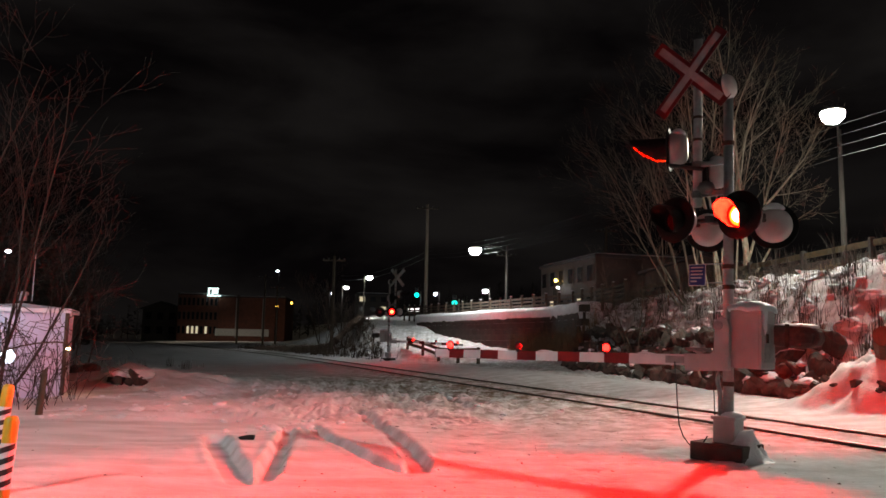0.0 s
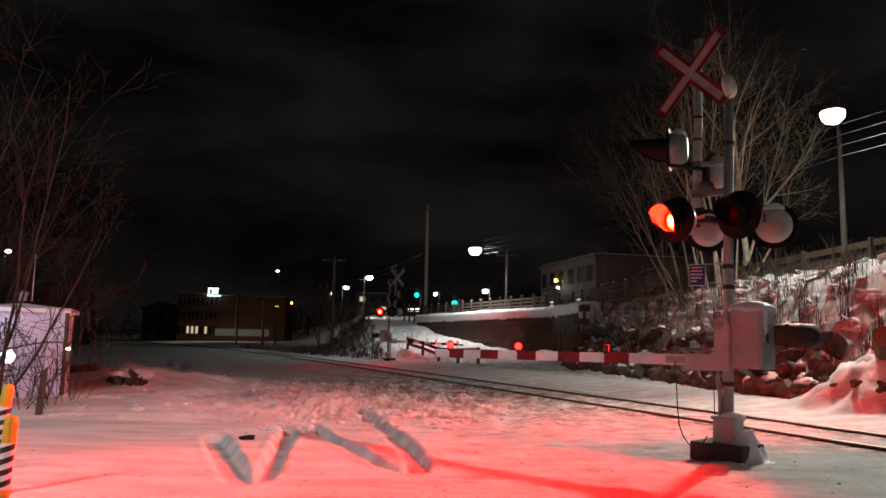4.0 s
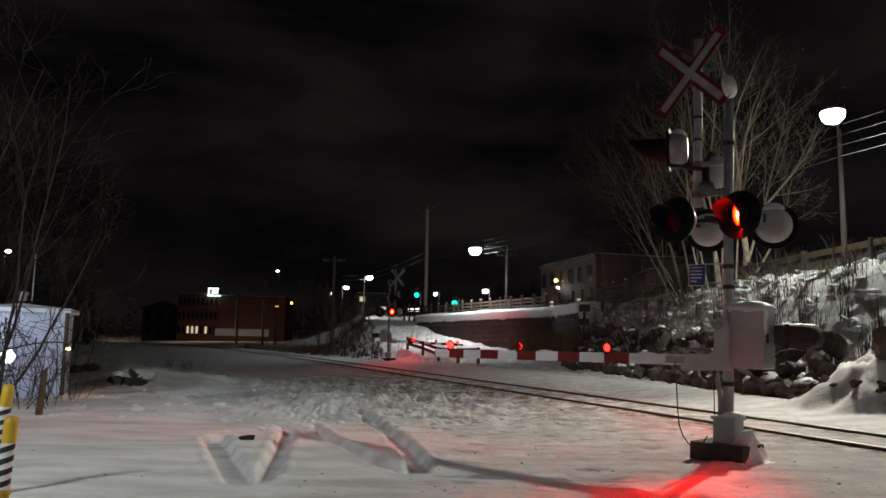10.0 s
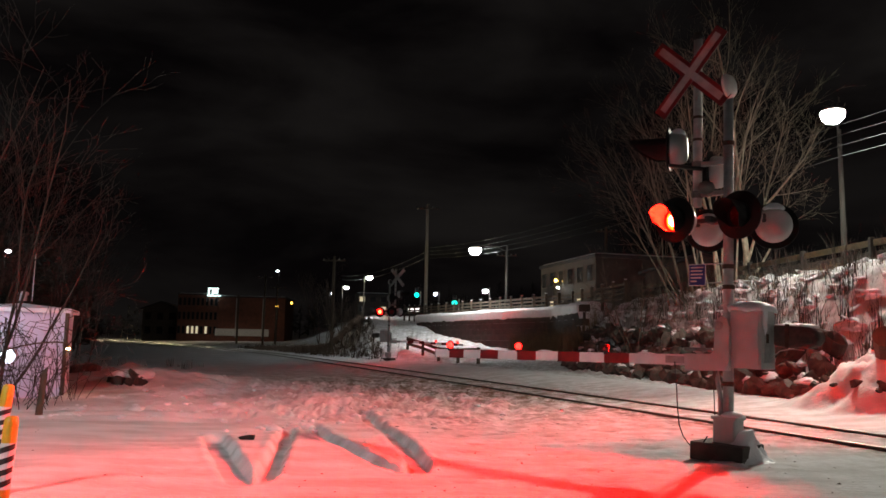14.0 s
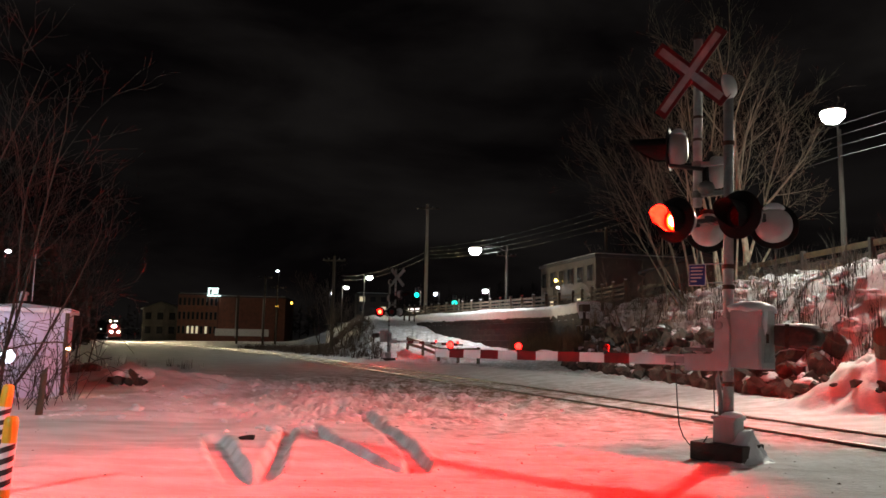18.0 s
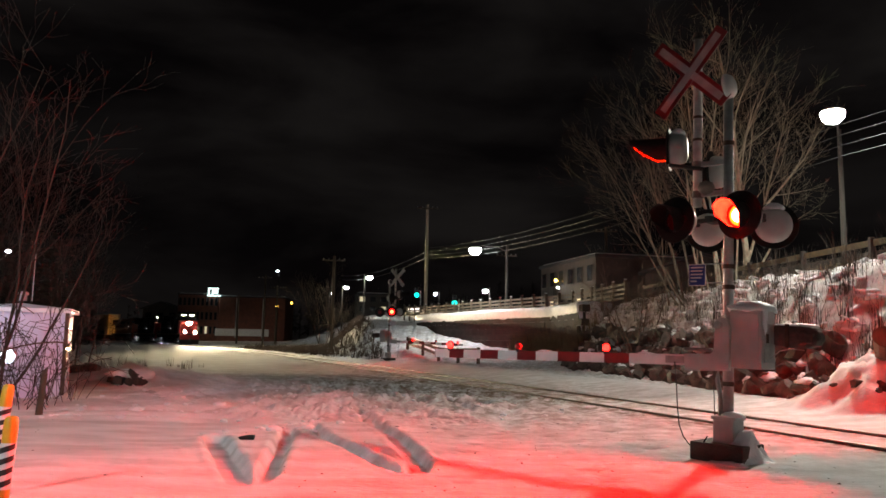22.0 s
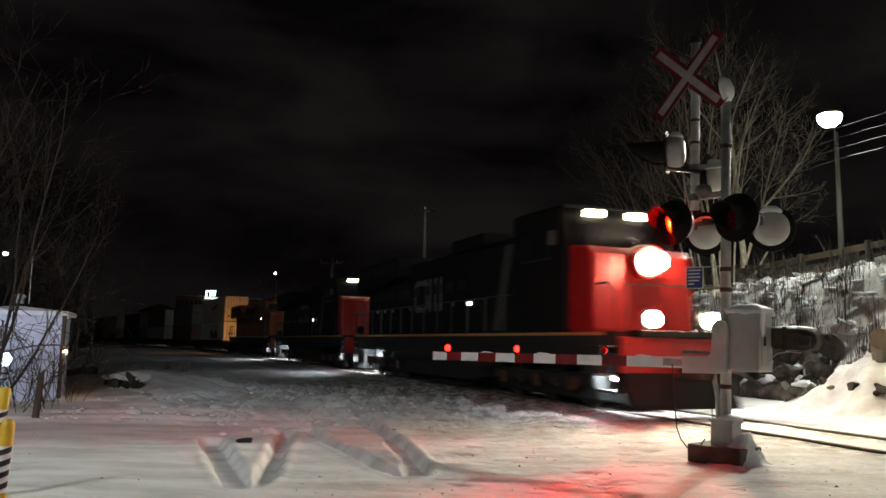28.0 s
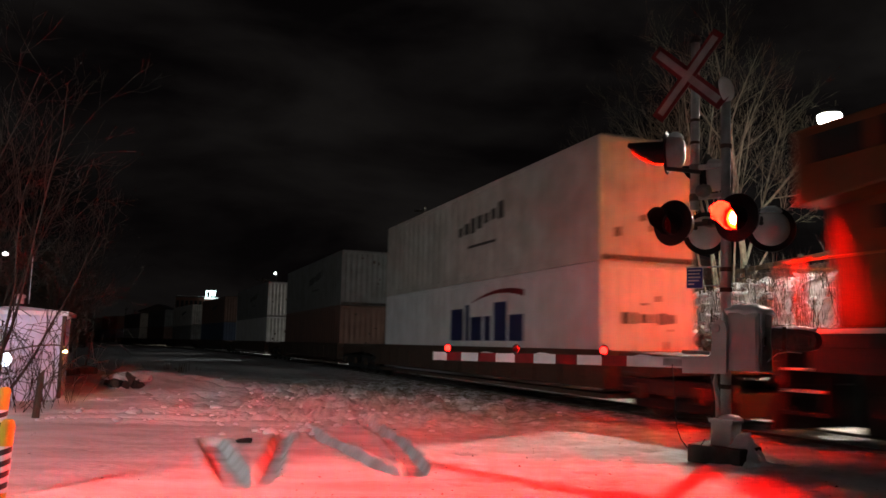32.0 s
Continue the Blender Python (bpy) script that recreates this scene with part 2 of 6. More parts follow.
def lathe(profile, n=20, bm=None, m=None, loop=False):
    """A turned shape about z: profile of (radius, height); loop: a ring, closed on itself."""
    b = bmesh.new()
    rings = []
    for r, z in profile:
        rings.append([b.verts.new((r * math.cos(6.28318 * i / n), r * math.sin(6.28318 * i / n), z)) for i in range(n)])
    for a, c in zip(rings, rings[1:] + rings[:1] if loop else rings[1:]):
        for i in range(n):
            b.faces.new((a[i], a[(i + 1) % n], c[(i + 1) % n], c[i]))
    for ring, rev in () if loop else ((rings[0], True), (rings[-1], False)):
        if profile[0 if rev else -1][0] > 1e-4:
            b.faces.new(ring[::-1] if rev else ring)
    bmesh.ops.remove_doubles(b, verts=b.verts[:], dist=1e-5)
    if m is not None:
        bmesh.ops.transform(b, matrix=m, verts=b.verts[:])
    return join(bm, b)


def prism(outline, depth, bm=None, m=None, bevel=0.0):
    """A flat outline in x and z, made depth thick in y about its middle."""
    b = bmesh.new()
    f = [b.verts.new((x, -depth / 2, z)) for x, z in outline]
    k = [b.verts.new((x, depth / 2, z)) for x, z in outline]
    b.faces.new(f)
    b.faces.new(k[::-1])
    c = len(outline)
    for i in range(c):
        b.faces.new((f[(i + 1) % c], f[i], k[i], k[(i + 1) % c]))
    bmesh.ops.recalc_face_normals(b, faces=b.faces[:])
    if bevel:
        bmesh.ops.bevel(b, geom=b.edges[:], offset=bevel, segments=2, affect="EDGES", profile=0.6)
    if m is not None:
        bmesh.ops.transform(b, matrix=m, verts=b.verts[:])
    return join(bm, b)


def pipe(points, r, n=6, bm=None):
    """A bent round bar through points."""
    b = bmesh.new() if bm is None else bm
    rings = []
    pts = [Vector(p) for p in points]
    for i, p in enumerate(pts):
        d = (pts[min(i + 1, len(pts) - 1)] - pts[max(i - 1, 0)]).normalized()
        q = d.to_track_quat("Z", "Y").to_matrix()
        rings.append([b.verts.new(p + q @ Vector((r * math.cos(6.28318 * k / n), r * math.sin(6.28318 * k / n), 0))) for k in range(n)])
    for a, c in zip(rings, rings[1:]):
        for i in range(n):
            b.faces.new((a[i], a[(i + 1) % n], c[(i + 1) % n], c[i]))
    b.faces.new(rings[0][::-1])
    b.faces.new(rings[-1])
    return b


def ease(a, b, x):
    k = min(1.0, max(0.0, (x - a) / (b - a)))
    return k * k * (3 - 2 * k)


def along(table, x):
    """Straight steps through a table of (x, value)."""
    return float(np.interp(x, [a for a, _ in table], [b for _, b in table]))

# ---- the ground: one sheet of snow, with the bank, the ramp and the wheel ruts ----
TOE = ((-60, 4.6), (10, 4.8), (16, 5.0), (30, 9.0), (40, 12.0), (300, 12.0))
CREST = ((-60, 9.6), (16, 9.8), (30, 12.6), (44, 15.0), (66, 13.2), (300, 13.2))
CREST_Z = ((-60, 5.2), (5, 4.6), (16, 4.15), (44, 3.6), (66, 3.5), (72, 3.6), (100, 4.9), (140, 5.5), (400, 6.0))
RAMP_Z = ((40, 0.0), (44, 0.1), (53, 0.85), (61, 1.6), (66, 2.6), (72, 3.3), (100, 4.9), (140, 5.5), (400, 6.0))
TRACKS = (((-9.5, 13.5), (-6.0, 14.1), (-3.3, 14.3)), ((-9.5, 14.9), (-6.5, 15.1), (-3.8, 15.6)), ((-8.5, 17.6), (-5.0, 17.0), (-2.5, 17.3)), ((-8.0, 20.4), (-4.0, 18.9), (-0.5, 17.6)), ((-6.5, 22.6), (-2.5, 20.4), (1.0, 17.8)))
RUTS = (((-3.46, 11.73), (-2.86, 10.16), (-2.39, 8.97), (-2.05, 8.15)), ((-2.59, 12.93), (-2.31, 11.25), (-2.11, 9.87), (-1.97, 8.75), (-1.95, 8.3)),
        ((-2.28, 13.5), (-1.74, 11.79), (-1.06, 10.3), (-0.61, 9.26), (-0.38, 8.92)), ((-1.9, 16.1), (-1.42, 14.6), (-0.75, 12.3), (-0.46, 10.7), (-0.28, 9.78), (-0.30, 8.95)))
RUT_WIDE = (0.16, 0.11, 0.09, 0.13)


prng = random.Random(77)
PRINTS = [(prng.uniform(0.0, 3.4), prng.uniform(8.2, 13.5), prng.uniform(0.05, 0.10), prng.uniform(0.015, 0.045)) for _ in range(46)]
PRINTS += [(1.7 + 0.05 * prng.gauss(0, 6), 8.6 + 0.04 * prng.gauss(0, 8), 0.05, 0.03) for _ in range(30)]
PRINTS += [(prng.uniform(-5.0, -2.5), prng.uniform(7.5, 13.5), prng.uniform(0.05, 0.10), prng.uniform(0.01, 0.03)) for _ in range(24)]


def print_depth(x, y):
    """Boot prints and dents in the crust."""
    z = 0.0
    for px, py, r, d in PRINTS:
        q = ((x - px) / (r * 1.7)) ** 2 + ((y - py) / r) ** 2
        if q < 4:
            z -= d * math.exp(-q * q)
    return z


def rut_depth(x, y):
    """How deep a wheel or boot has cut at a point, with the lip that it pushed up."""
    if not (-5 < x < 1.5 and 6.5 < y < 16):
        return 0.0
    best = 9.0
    wob = 0.03 * noise.noise(Vector((x * 1.6, y * 1.2, 3.0))) + 0.003 * noise.noise(Vector((x * 9, y * 9, 5.0)))
    for line, wide in zip(RUTS, RUT_WIDE):
        for (ax, ay), (bx, by) in zip(line, line[1:]):
            dx, dy = bx - ax, by - ay
            k = min(1.0, max(0.0, ((x - ax) * dx + (y - ay) * dy) / (dx * dx + dy * dy)))
            best = min(best, math.hypot(x - ax - k * dx, y - ay - k * dy) - wide)
    best += wob
    cut = -0.12 * (1 - ease(-0.04, 0.06, best))
    lip = 0.014 * math.exp(-((best - 0.11) / 0.05) ** 2) * (1 + 0.8 * noise.noise(Vector((x * 2.2, y * 2.2, 8.0))))
    return cut + lip


def height(x, y):
    p = Vector((x, y, 0))
    s, o = p.dot(AWAY), p.dot(ACROSS) - OFFSET
    bend = max(0.0, s - BEND) ** 2 / (2 * RADIUS) if s < 330 else 65.5 + (s - 330) * 0.4
    o += bend
    z = -0.12
    far = noise.noise(Vector((x * 0.05, y * 0.05, 0.0)))
    z += 0.05 * noise.noise(Vector((x * 0.35, y * 0.35, 1.0))) + 0.012 * noise.noise(Vector((x * 2.3, y * 2.3, 2.0)))
    if o < 2.5:
        near_bed = math.exp(-((o / 2.0) ** 4))
        z = z * (1 - near_bed) + near_bed * (-0.046 + 0.014 * noise.noise(Vector((x * 1.4, y * 1.4, 4.0))))
        # snow churned by wheels and boots where the road crosses
        q = Vector((x + 2.2, y - 20.0, 0))
        churn = math.exp(-(q.dot(AWAY) / 9.5) ** 2 - ((q.dot(ACROSS) + 0.8) / 4.6) ** 2) * ease(12.8, 15.6, y)
        if churn > 0.02 and abs(o) > 1.0:
            u, w = x * 0.94 + y * 0.34, y * 0.94 - x * 0.34
            u += 0.7 * noise.noise(Vector((x * 0.6, y * 0.6, 6.0)))
            k = 0.5 - 2.2 * abs(noise.noise(Vector((u * 0.55, w * 1.5, 7.0)))) + 0.9 * abs(noise.noise(Vector((u * 1.7, w * 3.4, 9.0)))) - 0.7 * abs(noise.noise(Vector((u * 4.6, w * 5.4, 12.0))))
            z += churn * (0.21 * max(-0.5, k) + 0.03) + 0.07 * churn * noise.noise(Vector((x * 6, y * 7, 11.0))) + 0.03 * churn * noise.noise(Vector((x * 14, y * 15, 19.0)))
        cut = rut_depth(x, y)
        z += cut
        calm = ease(-0.10, 0.0, cut)
        if -5.5 < x < 4.5 and 6 < y < 15:
            z += print_depth(x, y) * calm + 0.012 * noise.noise(Vector((x * 0.7 + 0.5 * y, y * 1.9 - 0.4 * x, 15.0))) + calm * (0.006 * noise.noise(Vector((x * 2.6, y * 6.0 - x, 17.0))) + 0.008 * noise.noise(Vector((x * 7, y * 9, 13.0))))
        if -10 < x < 2 and 12.5 < y < 24:
            near = 9.0
            for line in TRACKS:
                for (ax, ay), (bx, by) in zip(line, line[1:]):
                    dx, dy = bx - ax, by - ay
                    k = min(1.0, max(0.0, ((x - ax) * dx + (y - ay) * dy) / (dx * dx + dy * dy)))
                    near = min(near, math.hypot(x - ax - k * dx, y - ay - k * dy))
            near += 0.12 * noise.noise(Vector((x * 1.3, y * 1.3, 21.0)))
            z += 0.06 * math.exp(-((near - 0.42) / 0.16) ** 2) - 0.07 * (1 - ease(0.16, 0.32, near))
        # the ploughed ridge beside the hut
        z += 0.55 * math.exp(-((x + 9.2) / 2.3) ** 2 - ((y - 23.4) / 1.7) ** 2) * (1 + 0.5 * noise.noise(Vector((x * 1.4, y * 1.4, 61.0)))) + 0.3 * math.exp(-((x + 12.5) / 3.0) ** 2 - ((y - 27) / 2.5) ** 2)
        z += 0.12 * math.exp(-((y - 17.2 - 0.12 * x) / 0.55) ** 2) * ease(-4.5, -6.0, x)
        if o < -30:
            z += 1.2 * ease(-30, -60, o) + far
    if o > 1.8:
        ramp = along(RAMP_Z, s) * ease(2.5, 7.5, o)
        rise = 0.22 * ease(1.8, 4.5, o)
        wall = along(CREST, s)
        top = along(CREST_Z, s)
        toe = along(TOE, s)
        slope = ease(0, 1, (o - toe) / max(1.0, wall - toe)) * (top - 0.2) + rise
        low = max(ramp, rise * (1 if s < 60 else 0))
        if s < 34:
            g = slope
        elif s < 66.5:
            k = ease(34, 41, s)
            g = (slope * (1 - k) + (low + 0.5 * ease(toe - 3, wall, o)) * k) if o < wall + 0.9 else top
        else:
            road = math.hypot(0, (x + 3.0 + 0.15 * (y - 62)))
            bank = 3.9 * ease(3.2, 9.0, o) * ease(66, 74, s + 0.6 * (o - 9)) + max(0, along(RAMP_Z, s) - 3.9) * ease(9, 14, o)
            g = max(bank, 0.0) if road > 4.2 else ramp + (bank - ramp) * ease(3.0, 4.2, road)
            g = max(g, ramp * ease(6, 9, o))
        if s > 60:
            open_field = ease(-0.215, -0.085, x / max(1.0, y))
            g = g * open_field + (0.3 + 0.012 * max(0.0, o)) * (1 - open_field) * ease(2.5, 8, o)
        # the bank to the left of the ramp
        left = -3.4 - 0.15 * (y - 50) - x
        if 44 < s < 120 and left > 0:
            g = max(g * ease(6.0, 0.0, left), (0.3 + 0.6 * ease(0, 8, left)) * ease(0, 4, left) * ease(19, 9, left) * ease(3.0, 8.5, o) * ease(44, 56, s) * ease(-0.215, -0.085, x / max(1.0, y)))
        # rocks buried under snow at the foot of the bank
        if 6.0 < s < 17.0 and 2.6 < o < 8.0:
            lumps = 0.72 + 0.22 * noise.noise(Vector((x * 0.8, y * 0.8, 31.0))) - 0.16 * abs(noise.noise(Vector((x * 1.6, y * 1.6, 33.0)))) + 0.09 * noise.noise(Vector((x * 4.0, y * 4.0, 37.0)))
            g += 1.5 * lumps * ease(3.3, 5.0, o + 0.6 * noise.noise(Vector((x, y, 35.0)))) * ease(8.0, 5.6, o) * ease(14.9, 13.2, s) * ease(6.0, 9.0, s)
        z = z * 0.4 - 0.07 + g + ease(4, 7, o) * (0.14 * noise.noise(Vector((x * 0.9, y * 0.9, 5.0))) - 0.16 * abs(noise.noise(Vector((x * 2.3, y * 2.3, 51.0)))) + 0.10 * noise.noise(Vector((x * 5.2, y * 5.2, 53.0))) * ease(60, 40, y))
        if o > 40:
            z += 3 * ease(40, 120, o) * (1 + far)
    return z


def steps(fine0, fine1, step, low, high, grow=1.09):
    v = list(np.arange(fine0, fine1, step))
    d, x = step, v[-1]
    while x < high:
        d *= grow
        x += d
        v.append(x)
    d, x = step, v[0]
    while x > low:
        d *= grow
        x -= d
        v.insert(0, x)
    return v


gx = steps(-4.1, 0.6, 0.024, -1500, 0.7, 1.055)
gx += steps(gx[-1] + 0.1, 11.0, 0.11, gx[-1], 1500, 1.06)[1:]
gy = steps(7.8, 15.0, 0.03, -400, 15.1, 1.05)
gy += steps(gy[-1] + 0.1, 24.0, 0.12, gy[-1], 2500, 1.035)[1:]
gv = [(x, y, height(x, y)) for y in gy for x in gx]
gw = len(gx)
gf = [(j * gw + i, j * gw + i + 1, (j + 1) * gw + i + 1, (j + 1) * gw + i) for j in range(len(gy) - 1) for i in range(gw - 1)]
ground = tagged(flat("ground", gv, gf, SNOW, smooth=True), "trodden and driven snow, rutted, over the crossing and its banks", "snow", kind="structure")


def grit_at(x, y):
    """How much dirt the wheels have left: on the crossing road and along the track."""
    p = Vector((x, y, 0))
    s, o = p.dot(AWAY), p.dot(ACROSS) - OFFSET
    if s > BEND:
        o += (s - BEND) ** 2 / (2 * RADIUS)
    q = Vector((x + 1.0, y - 24.0, 0))
    road = 1.2 * math.exp(-(q.dot(AWAY) / 12.0) ** 2 - ((q.dot(ACROSS) - 0.5) / 5.0) ** 2)
    bed = 0.55 * math.exp(-((abs(o) - 0.8) / 0.55) ** 2)
    bank = (0.5 * ease(4.6, 6.5, o) if s > 17 or s < 5 else 0.12 * ease(3.0, 5.0, o) + 0.28 * ease(6.5, 8.0, o)) * (1 if o < 18 else 0)
    return min(1.6, 0.95 * road + bed + bank)


grit = ground.data.attributes.new("grit", "FLOAT", "POINT")
grit.data.foreach_set("value", [grit_at(x, y) if abs(x) < 60 and y < 160 else 0.0 for x, y, _ in gv])

# ---- rails ----
def rail_line(name, o, label):
    """One rail of the track, with head, web and foot, bedded in snow."""
    shape = ((-0.075, -0.16), (0.075, -0.16), (0.012, -0.12), (0.012, -0.045), (0.036, -0.035), (0.036, -0.004), (0.028, 0.0), (-0.028, 0.0), (-0.036, -0.004), (-0.036, -0.035), (-0.012, -0.045), (-0.012, -0.12))
    c, verts, faces = len(shape), [], []
    marks = list(np.arange(-70, 40, 5.0)) + list(np.arange(40, 420, 6.0))
    for s in marks:
        m = rail_pose(float(s), o)
        verts += [m @ Vector((0, a, b)) for a, b in shape]
    for j in range(len(marks) - 1):
        for i in range(c):
            faces.append((j * c + i, j * c + (i + 1) % c, (j + 1) * c + (i + 1) % c, (j + 1) * c + i))
    return tagged(flat(name, verts, faces, RAIL_TOP), label, "rail", "rails of the track", "structure")


rail_line("rail", -0.75, "worn steel rail bedded in snow")
rail_line("rail", 0.75, "worn steel rail bedded in snow")

# ---- the crossing signal: mast, gate arm, flashing lights ----
def light_head(name, parent, m, snowy=True, lit_mat=None, reach=1.0):
    """A flashing light: drum, black background disc, visor and a lens that turns to show its lit face."""
    head = part(name, lathe([(0.05, 0.25), (0.16, 0.235), (0.21, 0.19), (0.235, 0.10), (0.24, 0.03), (0.23, 0.004), (0.165, 0.004), (0.165, 0.18), (0.0, 0.2)], 24, m=pose(0, 0, 0, -90)), GREY_CASE, parent, "grey drum of a flashing light", m, True)
    part("background", lathe([(0.172, 0.0), (0.315, 0.0), (0.32, 0.012), (0.315, 0.02), (0.172, 0.02)], 28, None, pose(0, 0, 0, 90), True), FLAT_BLACK, head, "black round background disc", None, False)
    part("chamber", lathe([(0.1585, 0.0), (0.163, 0.0), (0.163, 0.172), (0.0, 0.176), (0.0, 0.170), (0.1585, 0.166)], 24, m=pose(0, 0, 0, -90), loop=True), FLAT_BLACK, head)
    part("bezel", lathe([(0.144, 0.016), (0.172, 0.016), (0.172, 0.024), (0.144, 0.024)], 28, None, pose(0, 0, 0, 90), True), BLACK, head)
    b = bmesh.new()
    rows = []
    for k, (y, r, span) in enumerate(((-0.02, 0.165, 170), (-0.13, 0.168, 156), (-0.28, 0.170, 100), (-0.37, 0.171, 60))):
        rows.append([[b.verts.new(((r + t) * math.sin(radians(a)), y * reach, (r + t) * math.cos(radians(a)))) for a in np.linspace(-span, span, 17)] for t in (0, 0.006)])
    for a, c in zip(rows, rows[1:]):
        for side in (0, 1):
            for i in range(16):
                q = (a[side][i], a[side][i + 1], c[side][i + 1], c[side][i])
                b.faces.new(q if side else q[::-1])
    for i in range(16):
        b.faces.new((rows[-1][0][i], rows[-1][0][i + 1], rows[-1][1][i + 1], rows[-1][1][i]))
    part("visor", b, FLAT_BLACK, head, "long black visor over the lens", None, True)
    if snowy:
        part("snow_cap", lathe([(0.0, 0.075), (0.06, 0.065), (0.11, 0.03), (0.125, 0.0), (0.10, -0.02), (0.0, -0.03)], 14, m=pose(0, 0.11, 0.215) @ Matrix.Diagonal((1.15, 0.9, 1.1, 1))), SNOW_CAP, head, "cap of snow", None, True)
    b = lathe([(0.0, 0.026), (0.05, 0.023), (0.094, 0.016), (0.125, 0.008), (0.1425, 0.0)], 22, m=pose(0, -0.006, 0, 90))
    lit = len(b.faces)
    lathe([(0.0, 0.026), (0.05, 0.023), (0.094, 0.016), (0.125, 0.008), (0.1425, 0.0)], 22, b, pose(0, 0.006, 0, -90))
    for i, f in enumerate(b.faces):
        middle = sum((v.co for v in f.verts), Vector()) / len(f.verts)
        f.material_index = (2 if math.hypot(middle.x, middle.z) > 0.095 else 0) if i < lit else 1
    plain = len(b.faces)
    lathe([(0.1425, -0.008), (0.157, -0.008), (0.157, 0.008), (0.1425, 0.008)], 22, b, pose(0, 0, 0, 90), True)
    for i, f in enumerate(b.faces):
        if i >= plain:
            f.material_index = 3
    lens = part("lens", b, lit_mat or RED_LAMP, head, "red lens of a flashing light")
    lens.data.materials.append(LENS_RED)
    lens.data.materials.append(RED_RIM if lit_mat is None else FAR_RIM if lit_mat == RED_FAR else lit_mat)
    lens.data.materials.append(FLAT_BLACK)
    return lens


def crossing_signal(m, label, snowy=True, lit_mat=None, toe=0):
    sig = thing("crossing_signal", m, label, "crossing signal", "gate signals at the crossing")
    part("foundation", box(0.72, 0.66, 0.24, (-0.02, 0.0, 0.11), 0.02), CONCRETE, sig, "dark concrete foundation block")
    b = lathe([(0.55, -0.08), (0.40, 0.02), (0.30, 0.10), (0.24, 0.22), (0.19, 0.34), (0.13, 0.45), (0.06, 0.51), (0.0, 0.52)], 28, m=pose(0.22, 0.06, 0.0) @ Matrix.Diagonal((0.95, 1.1, 0.78, 1)))
    bmesh.ops.subdivide_edges(b, edges=b.edges[:], cuts=1, smooth=0.6, use_grid_fill=True)
    for v in b.verts:
        v.co += Vector((1, 0.6, 0.5)) * (0.10 * noise.noise(v.co * 3.1) + 0.05 * noise.noise(v.co * 9.0) + 0.025 * noise.noise(v.co * 21.0))
    bmesh.ops.recalc_face_normals(b, faces=b.faces[:])
    part("snow_drift", b, SNOW_CAP, sig, "drift of snow against the base", None, True)
    base = part("base_box", box(0.30, 0.30, 0.36, (0, 0, 0.36), 0.025), GREY_CASE, sig, "grey cast junction box")
    part("lid", box(0.34, 0.34, 0.05, (0, 0, 0.55), 0.015), GREY_CASE, base)
    for dx in (-0.11, 0.11):
        for dy in (-0.11, 0.11):
            part("bolt", tube((dx, dy, 0.2), (dx, dy, 0.27), 0.022, n=8), RUST, base)
    part("snow_cap", lathe([(0.0, 0.65), (0.1, 0.63), (0.16, 0.59), (0.15, 0.57), (0, 0.57)], 12, m=pose(0.08, -0.03, 0)), SNOW_CAP, base, "", None, True)
    part("mast", tube((0, 0, 0.5), (0, 0, 5.15), 0.070, 0.064, 18), STEEL, sig, "galvanised steel mast", None, True)
    part("conduit", pipe(((-0.10, -0.06, 1.3), (-0.12, -0.07, 1.05), (-0.09, -0.05, 0.85), (-0.09, -0.04, 0.55)), 0.032, 10), STEEL, sig, "bent conduit beside the mast", None, True)
    for z in (1.0, 2.30, 2.58, 4.3):
        part("band", tube((0, 0, z - 0.03), (0, 0, z + 0.03), 0.080, n=16), RUST, sig)
    # bell at the top of the mast
    bell = part("bell", lathe([(0.0, 0.05), (0.08, 0.045), (0.14, 0.02), (0.178, -0.03), (0.182, -0.06), (0.165, -0.06), (0.05, -0.02), (0.0, -0.01)], 24, m=pose(0.06, -0.04, 5.11, 0, 84, 0)), WHITE, sig, "pale round bell gong", None, True)
    part("bell_case", box(0.14, 0.16, 0.26, (-0.07, 0.0, 5.13), 0.04), BLACK, bell)
    # gate mechanism
    mech = part("gate_mechanism", box(0.42, 0.44, 0.76, (0.32, 0.02, 1.60), 0.02), GREY_CASE, sig, "grey gate mechanism case")
    part("door", box(0.36, 0.012, 0.68, (0.32, -0.208, 1.60), 0.005), GREY_CASE, mech)
    part("side_plate", box(0.012, 0.30, 0.50, (0.537, 0.02, 1.56), 0.005), STEEL, mech)
    part("hasp", box(0.02, 0.05, 0.12, (0.55, -0.06, 1.62), 0.004), RUST, mech)
    b = lathe([(0.345, -0.01), (0.345, 0.035), (0.31, 0.075), (0.22, 0.11), (0.10, 0.125), (0.0, 0.13)], 4, m=pose(0.32, 0.02, 1.985, 0, 0, 45))
    bmesh.ops.subdivide_edges(b, edges=b.edges[:], cuts=4, use_grid_fill=True)
    for v in b.verts:
        v.co += Vector((0.02, 0.02, 0.04)) * noise.noise(v.co * 6) + Vector((0.012, 0.012, 0.012)) * noise.noise(v.co * 17)
    tongue = lathe([(0.0, 0.0), (0.035, 0.05), (0.06, 0.16), (0.07, 0.30), (0.05, 0.36), (0.0, 0.37)], 10, m=pose(0.545, -0.12, 1.66) @ Matrix.Diagonal((0.35, 1, 1, 1)))
    for v in tongue.verts:
        v.co += Vector((0.0, 0.05, 0.03)) * noise.noise(v.co * 9)
    join(b, tongue)
    part("snow_cap", b, SNOW_CAP, mech, "slab of snow on the case", None, True)
